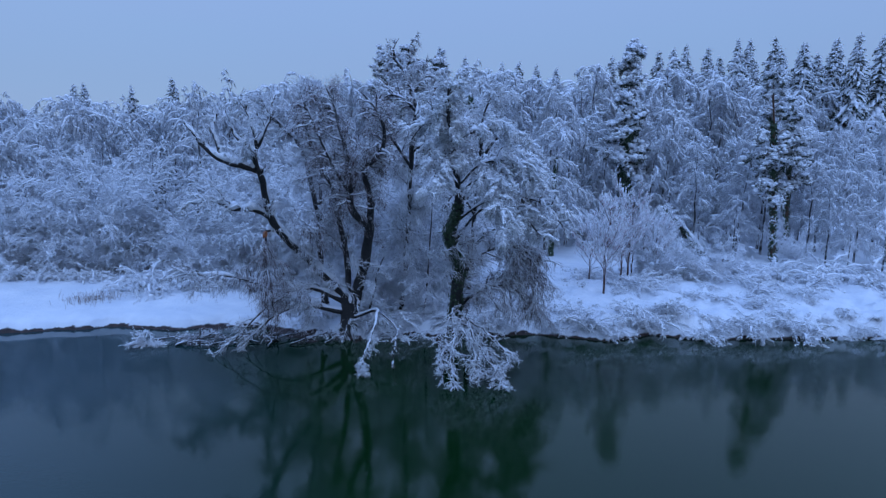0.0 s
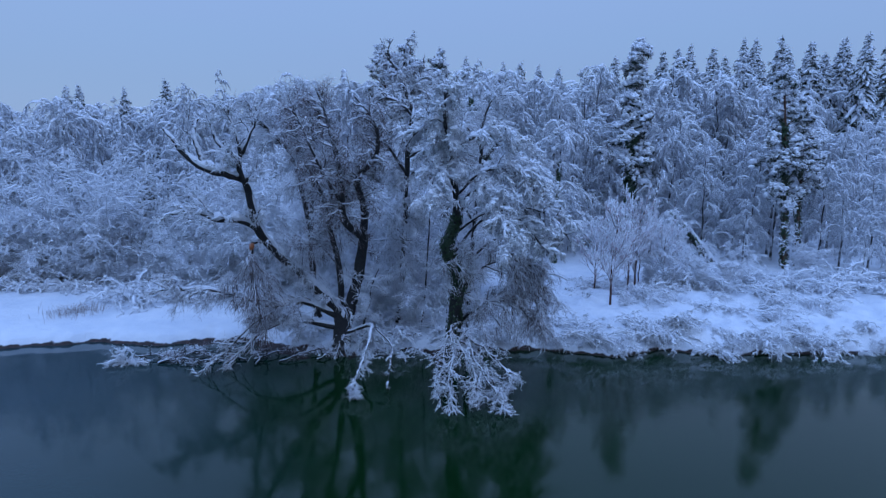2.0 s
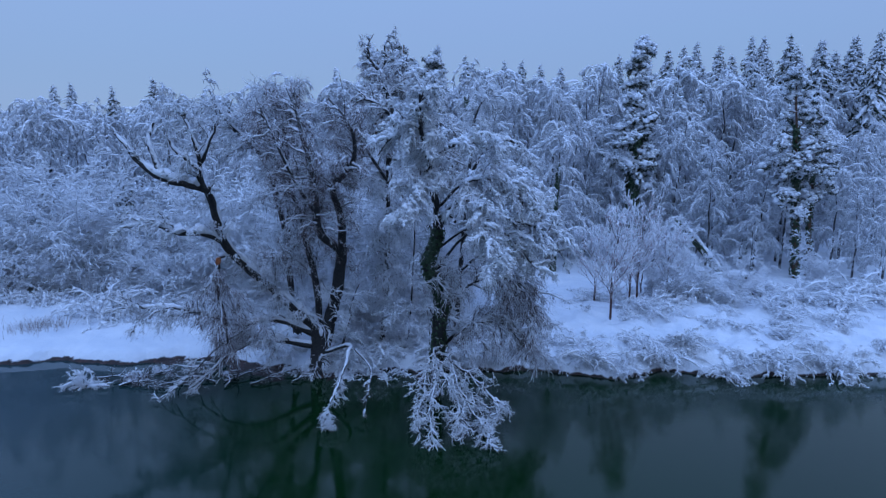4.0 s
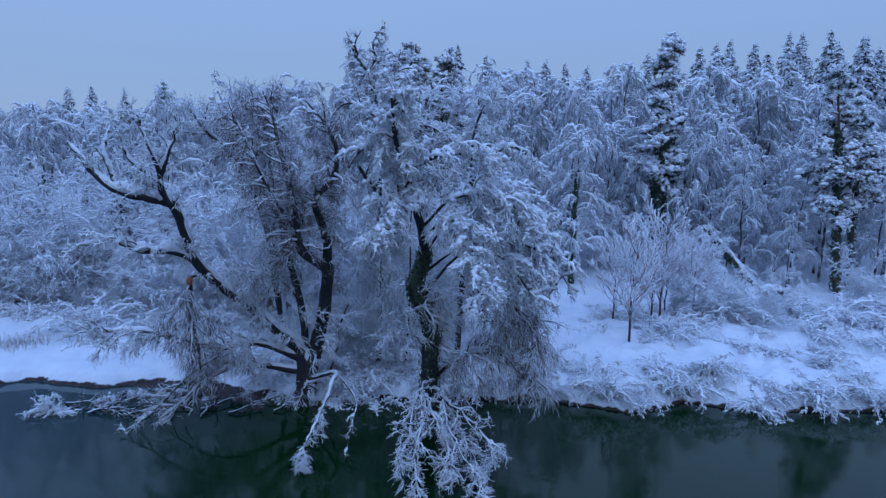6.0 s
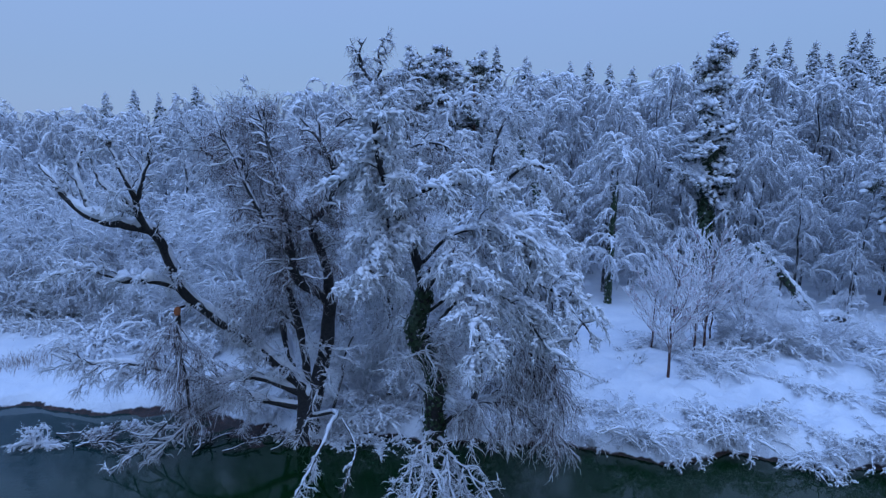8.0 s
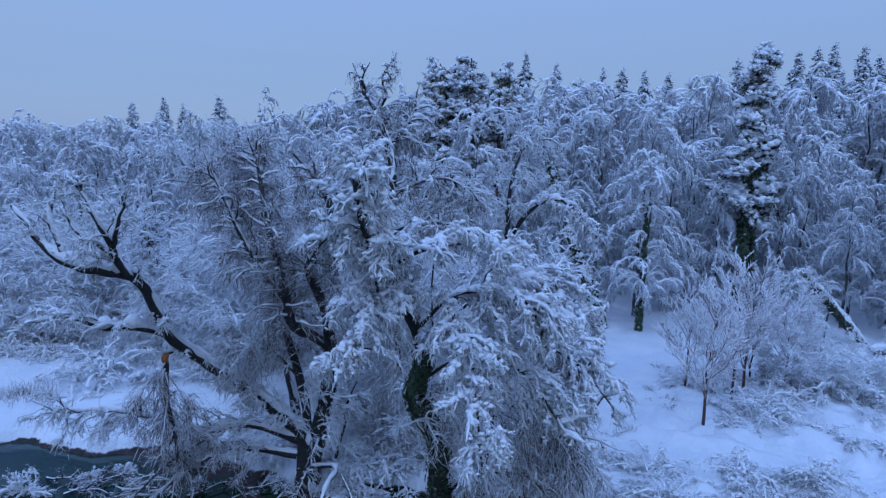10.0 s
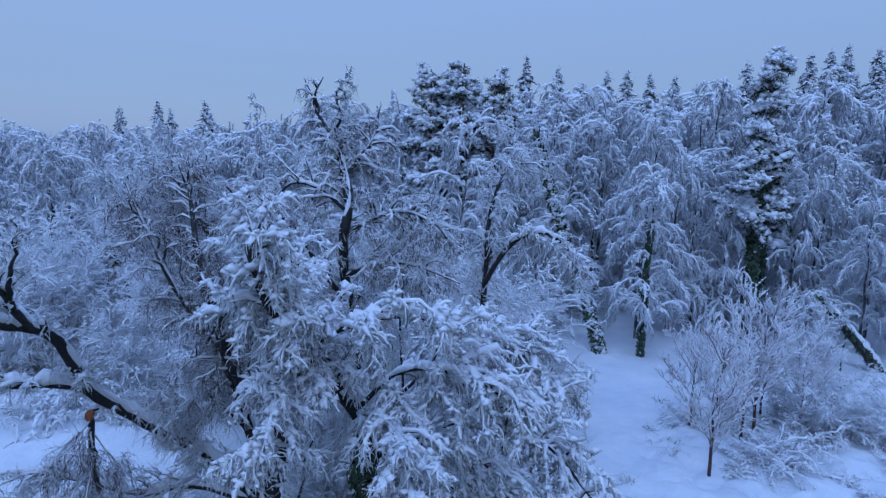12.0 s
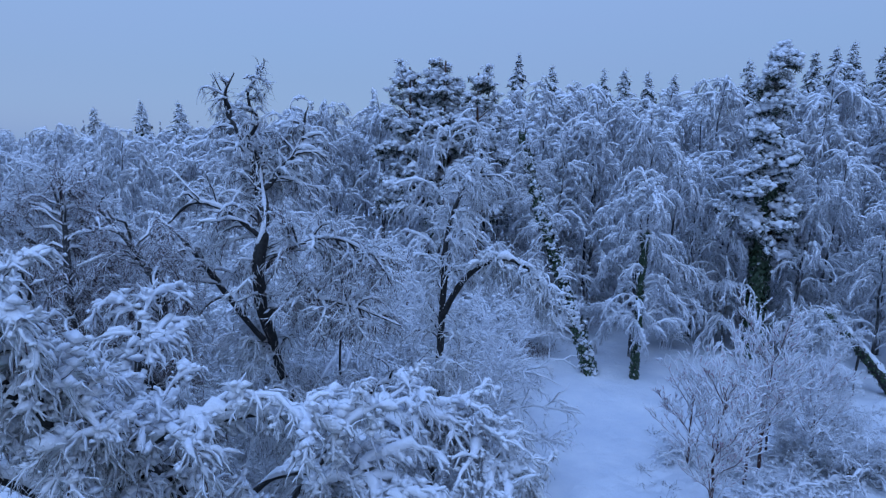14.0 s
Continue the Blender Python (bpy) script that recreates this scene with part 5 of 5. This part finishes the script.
for i in range(34):
    x, y = wood.uniform(-50, 4), wood.uniform(57, 69)
    if abs(x - 0.18 * y) < 0.74 * (y + 2) and not (-20 < x < -8 and y < 69):
        NEAR.plant(int(wood.integers(4)), x, y, wood.uniform(0, 360), wood.uniform(0.45, 0.66))
for i, (x, y, k) in enumerate([(56, 44, 0.55), (60, 47, 0.62), (64, 52, 0.7), (68, 56, 0.8), (66, 62, 0.85), (72, 64, 0.9), (62, 66, 0.8), (76, 70, 0.95), (70, 70, 0.9)]):
    NEAR.plant(i, x, y, 53 * i, k)
for i, (x, y, k) in enumerate([(-21.5, 60, 0.72), (-27, 57, 0.62), (-7.0, 58, 0.55), (-3.5, 57, 0.58), (-33, 58, 0.66), (-16.5, 56.5, 0.42), (1.5, 60, 0.66)]):
    NEAR.plant(i, x, y, 91 * i, k * 1.15, 0.9, label="domed weeping tree deep in snow by the far bank")
# low growth between the trunks
for i in range(40):
    x, y = wood.uniform(10, 54), wood.uniform(62, 76)
    THICKET.plant(i, x, y, wood.uniform(0, 360), wood.uniform(0.5, 1.0))


# ---------------------------------------------------------------- far woods to the skyline
def far_woods():
    rng = rng_of(77)
    n = 420
    y = rng.uniform(136, 420, n)
    x = 0.2 * y + rng.uniform(-0.95, 0.95, n) * y
    h = np.interp(x - 0.2 * y, [-120, 0, 120], [17, 23, 27]) * rng.uniform(0.85, 1.1, n)
    bag = Bag()
    m = 90
    u = rng.uniform(0.25, 1.0, (n, m))
    a = rng.uniform(0, 6.28, (n, m))
    r = (1.04 - u) * rng.uniform(2.2, 4.2, (n, 1)) * rng.uniform(0.5, 1.1, (n, m))
    A = np.stack([x[:, None] + 0.2 * r * np.cos(a), y[:, None] + 0.2 * r * np.sin(a), 1.8 + h[:, None] * u], axis=-1)
    E = np.stack([x[:, None] + r * np.cos(a), y[:, None] + r * np.sin(a), 1.8 + h[:, None] * u - r * 0.5], axis=-1)
    bag.spikes(A.reshape(-1, 3), E.reshape(-1, 3), rng.uniform(0.14, 0.34, n * m))
    bag.tubes(np.stack([np.stack([x, y, np.full(n, 1.0)], 1), np.stack([x, y, 1.2 + h * 0.97], 1)], 1), np.tile([0.3, 0.04], (n, 1)), 3)
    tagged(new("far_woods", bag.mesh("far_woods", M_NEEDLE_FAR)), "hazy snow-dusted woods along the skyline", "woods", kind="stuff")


far_woods()


# ---------------------------------------------------------------- single fallen and leaning wood
def leaning_ivy_tree():
    w = Willow("leaning_tree", (21.4, 57.7, 1.5), "leaning ivy-wrapped trunk patched with clinging snow", 51)
    t = w.limb([(21.5, 57.5, 1.0, 0.28), (20.8, 58.6, 4.0, 0.26), (19.7, 60.2, 7.6, 0.23), (18.7, 61.4, 11.0, 0.20), (17.8, 62.4, 14.2, 0.15), (17.2, 63.0, 17.2, 0.06)], "trunk", n=30, snow=0.09, cling=0.55)
    w.cling.crumbs(along(w.rng, t[0], 380, 0.0, 0.85, 0.17) + (0, -0.22, 0), w.rng.uniform(0.06, 0.22, 380), w.rng)
    bag = ivy_on(w, t[0], t[1], 2600, w.rng, 0.35, 0.22)
    part("ivy", bag.mesh("ivy", M_IVY), w.ob, "dark ivy leaves with snow")
    g = bags()
    crown(w, stack((t[0][:, 14:], t[1][:, 14:])), 60, 1100, 600, 1.9, 0.6, 0.6, 0.2, (1.6, 1.6, 1.8), 0.95, (0, 0, 0), (0.1, 1), bag=g, caps=0.07, hang=0.4, rt=0.02)
    finish(w, g)


def fallen_trunk():
    w = Willow("fallen_trunk", (39.6, 53.8, 1.4), "half-fallen trunk propped at a slant with snow on top", 53)
    t = w.limb([(39.9, 53.7, 1.0, 0.40), (38.6, 54.2, 2.8, 0.37), (37.0, 54.8, 4.8, 0.30), (35.9, 55.2, 6.0, 0.20), (35.2, 55.5, 6.7, 0.05)], "trunk", n=30, snow=0.10, cling=0.7, steep=0.8)
    w.snow.tubes(t[0][:, 2:27] + (0.08, -0.06, 0.20), t[1][:, 2:27] * w.rng.uniform(0.7, 1.0, (1, 25)), 8, flat=0.8)
    w.limb([(37.4, 54.6, 4.2, 0.08), (37.0, 54.2, 3.0, 0.07), (36.8, 54.0, 1.4, 0.05)], "branch", n=10, snow=0.04)
    part("ivy", ivy_on(w, t[0], t[1], 900, w.rng, 0.14, 0.18).mesh("ivy", M_IVY), w.ob, "dark ivy on the slanting trunk")
    g = bags()
    crown(w, stack(w.limb([(36.4, 55.0, 5.3, 0.10), (35.4, 54.8, 5.9, 0.07), (34.6, 54.6, 5.8, 0.04)], "branch")), 20, 300, 300, 1.0, 0.5, 0.5, 0.1, (1.4, 1.6, 1.8), 0.9, bag=g, caps=0.05)
    crown(w, stack((t[0][:, 15:], t[1][:, 15:])), 24, 400, 300, 1.1, 0.5, 0.5, 0.1, (1.4, 1.6, 1.8), 0.92, (0, -0.1, 0), (0, 1), bag=g, caps=0.06, hang=0.2)
    finish(w, g)


def log():
    w = Willow("log", (39.3, 51.1, 1.5), "short dark log with a cap of snow", 55)
    w.limb([(38.3, 51.2, 1.66, 0.36), (39.3, 51.1, 1.72, 0.42), (40.4, 51.0, 1.70, 0.38)], "trunk", n=10, sides=10, snow=0.0)
    w.snow.tubes(np.array([[(-1.1, 0.25, 0.50), (-0.3, 0.20, 0.68), (0.4, 0.14, 0.64), (1.1, 0.0, 0.46)]]), np.array([[0.24, 0.40, 0.38, 0.14]]), 8, flat=0.7)
    finish(w, bags())


def water_shrub(x, y, h, seed):
    m = Matrix.Translation((x, y, -0.05))
    ob = thing("drowned_shrub", m, "small snow-covered shrub standing in the shallow water", "shrub", "shrubs in the water")
    for n, me in bush(rng_of(seed), h, h * 0.65, 16, 70, 320, None, 1.5, 0.011, 1.0, 0.05, 500):
        tagged(part(n, me, ob), kind="stuff")


def driftwood(x, y, length, turn, seed, z=0.12):
    w = Willow("driftwood_branch", (x, y, z), "broken branch lying in the muddy shallows", seed)
    w.ob["group"] = "driftwood"
    w.small = True
    rng = w.rng
    c, sn = math.cos(radians(turn)), math.sin(radians(turn))
    pts = [(x + c * length * f + sn * b, y + sn * length * f - c * b, z + e, r) for f, b, e, r in ((-0.5, 0, -0.06, 0.06), (-0.2, 0.12, 0.05, 0.05), (0.15, -0.08, 0.12, 0.035), (0.5, 0.1, 0.02, 0.012))]
    p = w.limb(pts, "stem", n=12, sides=6, snow=0.004)
    g = bags()
    crown(w, stack(p), 10, 60, 90, length * 0.3, 0.3, 0.25, 0.25, (0.6, 0.7, 0.8), 0.12, (0, 0, 0.1), (0.2, 1), bag=g, caps=0.005, rt=0.008)
    finish(w, g)


leaning_ivy_tree()
fallen_trunk()
log()
water_shrub(-9.5, 37.2, 1.05, 61)
water_shrub(-7.5, 38.2, 0.55, 62)
water_shrub(-6.2, 38.7, 0.5, 63)
for i, (x, y, l, t) in enumerate([(-6.2, 38.0, 2.6, 10), (-8.4, 37.9, 1.8, -20), (-1.9, 37.1, 2.2, 30), (0.4, 37.2, 1.8, 5), (-4.4, 37.0, 2.4, 160), (-3.3, 38.9, 2.0, 60), (-5.4, 36.4, 1.8, 200), (-7.2, 37.3, 1.6, 35), (-6.8, 36.9, 2.0, -15), (-2.6, 36.6, 1.6, 80), (-0.8, 36.2, 1.5, 20), (-3.9, 38.0, 1.4, 110), (1.0, 36.3, 1.2, 40)]):
    driftwood(x, y, l, t, 70 + i)
w = Willow("thin_pole_tree", (7.3, 39.6, 0.9), "thin leafless young stem standing upright", 58)
w.limb([(7.3, 39.6, 0.4, 0.06), (7.25, 38.2, 5.0, 0.05), (7.05, 36.6, 9.0, 0.04), (7.15, 35.8, 11.4, 0.033), (7.1, 35.4, 13.2, 0.012)], "stem", mat=M_BRANCH, n=20, sides=6, snow=0.0)




def grass_tuft(x, y, h, n, seed, mat, label, flat=0.0):
    rng = rng_of(seed)
    P = np.zeros((n, 4, 3))
    P[:, 0, :2] = rng.normal(size=(n, 2)) * h * 0.8
    d = rng.normal(size=(n, 3)) * (0.35 + flat) * (1, 1, 0.6) + (0, 0, 1 - 0.6 * flat)
    for c in range(1, 4):
        P[:, c] = P[:, c - 1] + d * h / 3
        d[:, 2] -= 0.35 * (1 - flat)
    ob = thing("dry_tuft", (x, y, float(ground_z(x, y)) - 0.05), label, "dry grass", "dry tufts in the snow")
    tagged(part("dry_growth", Bag().shoots(P, np.tile([0.012, 0.010, 0.008, 0.004], (n, 1)) * (1 + flat)).mesh("dry_growth", mat), ob), kind="stuff")


for i, (x, y) in enumerate([(-15.0, 45.6), (-14.2, 45.0), (-13.6, 45.8)]):
    grass_tuft(x, y, 0.75, 90, 80 + i, M_DEAD, "reddish dry reed tuft standing in snow")
for i, (x, y) in enumerate([(14.4, 44.9), (15.2, 44.7), (16.4, 39.9), (17.1, 40.1), (20.0, 42.0), (20.6, 43.4), (19.6, 43.8), (20.3, 45.2), (22.2, 48.8)]):
    grass_tuft(x, y, 0.24, 36, 90 + i, M_BRANCH, "dark twigs lying half buried in the snow", 0.6)
for i, (x, y) in enumerate([(17.2, 62.2), (16.6, 62.6), (17.9, 62.0), (18.5, 62.4)]):
    grass_tuft(x, y, 0.9, 150, 120 + i, M_REDBARK, "brown brushwood heaped at the edge of the clearing", 0.5)
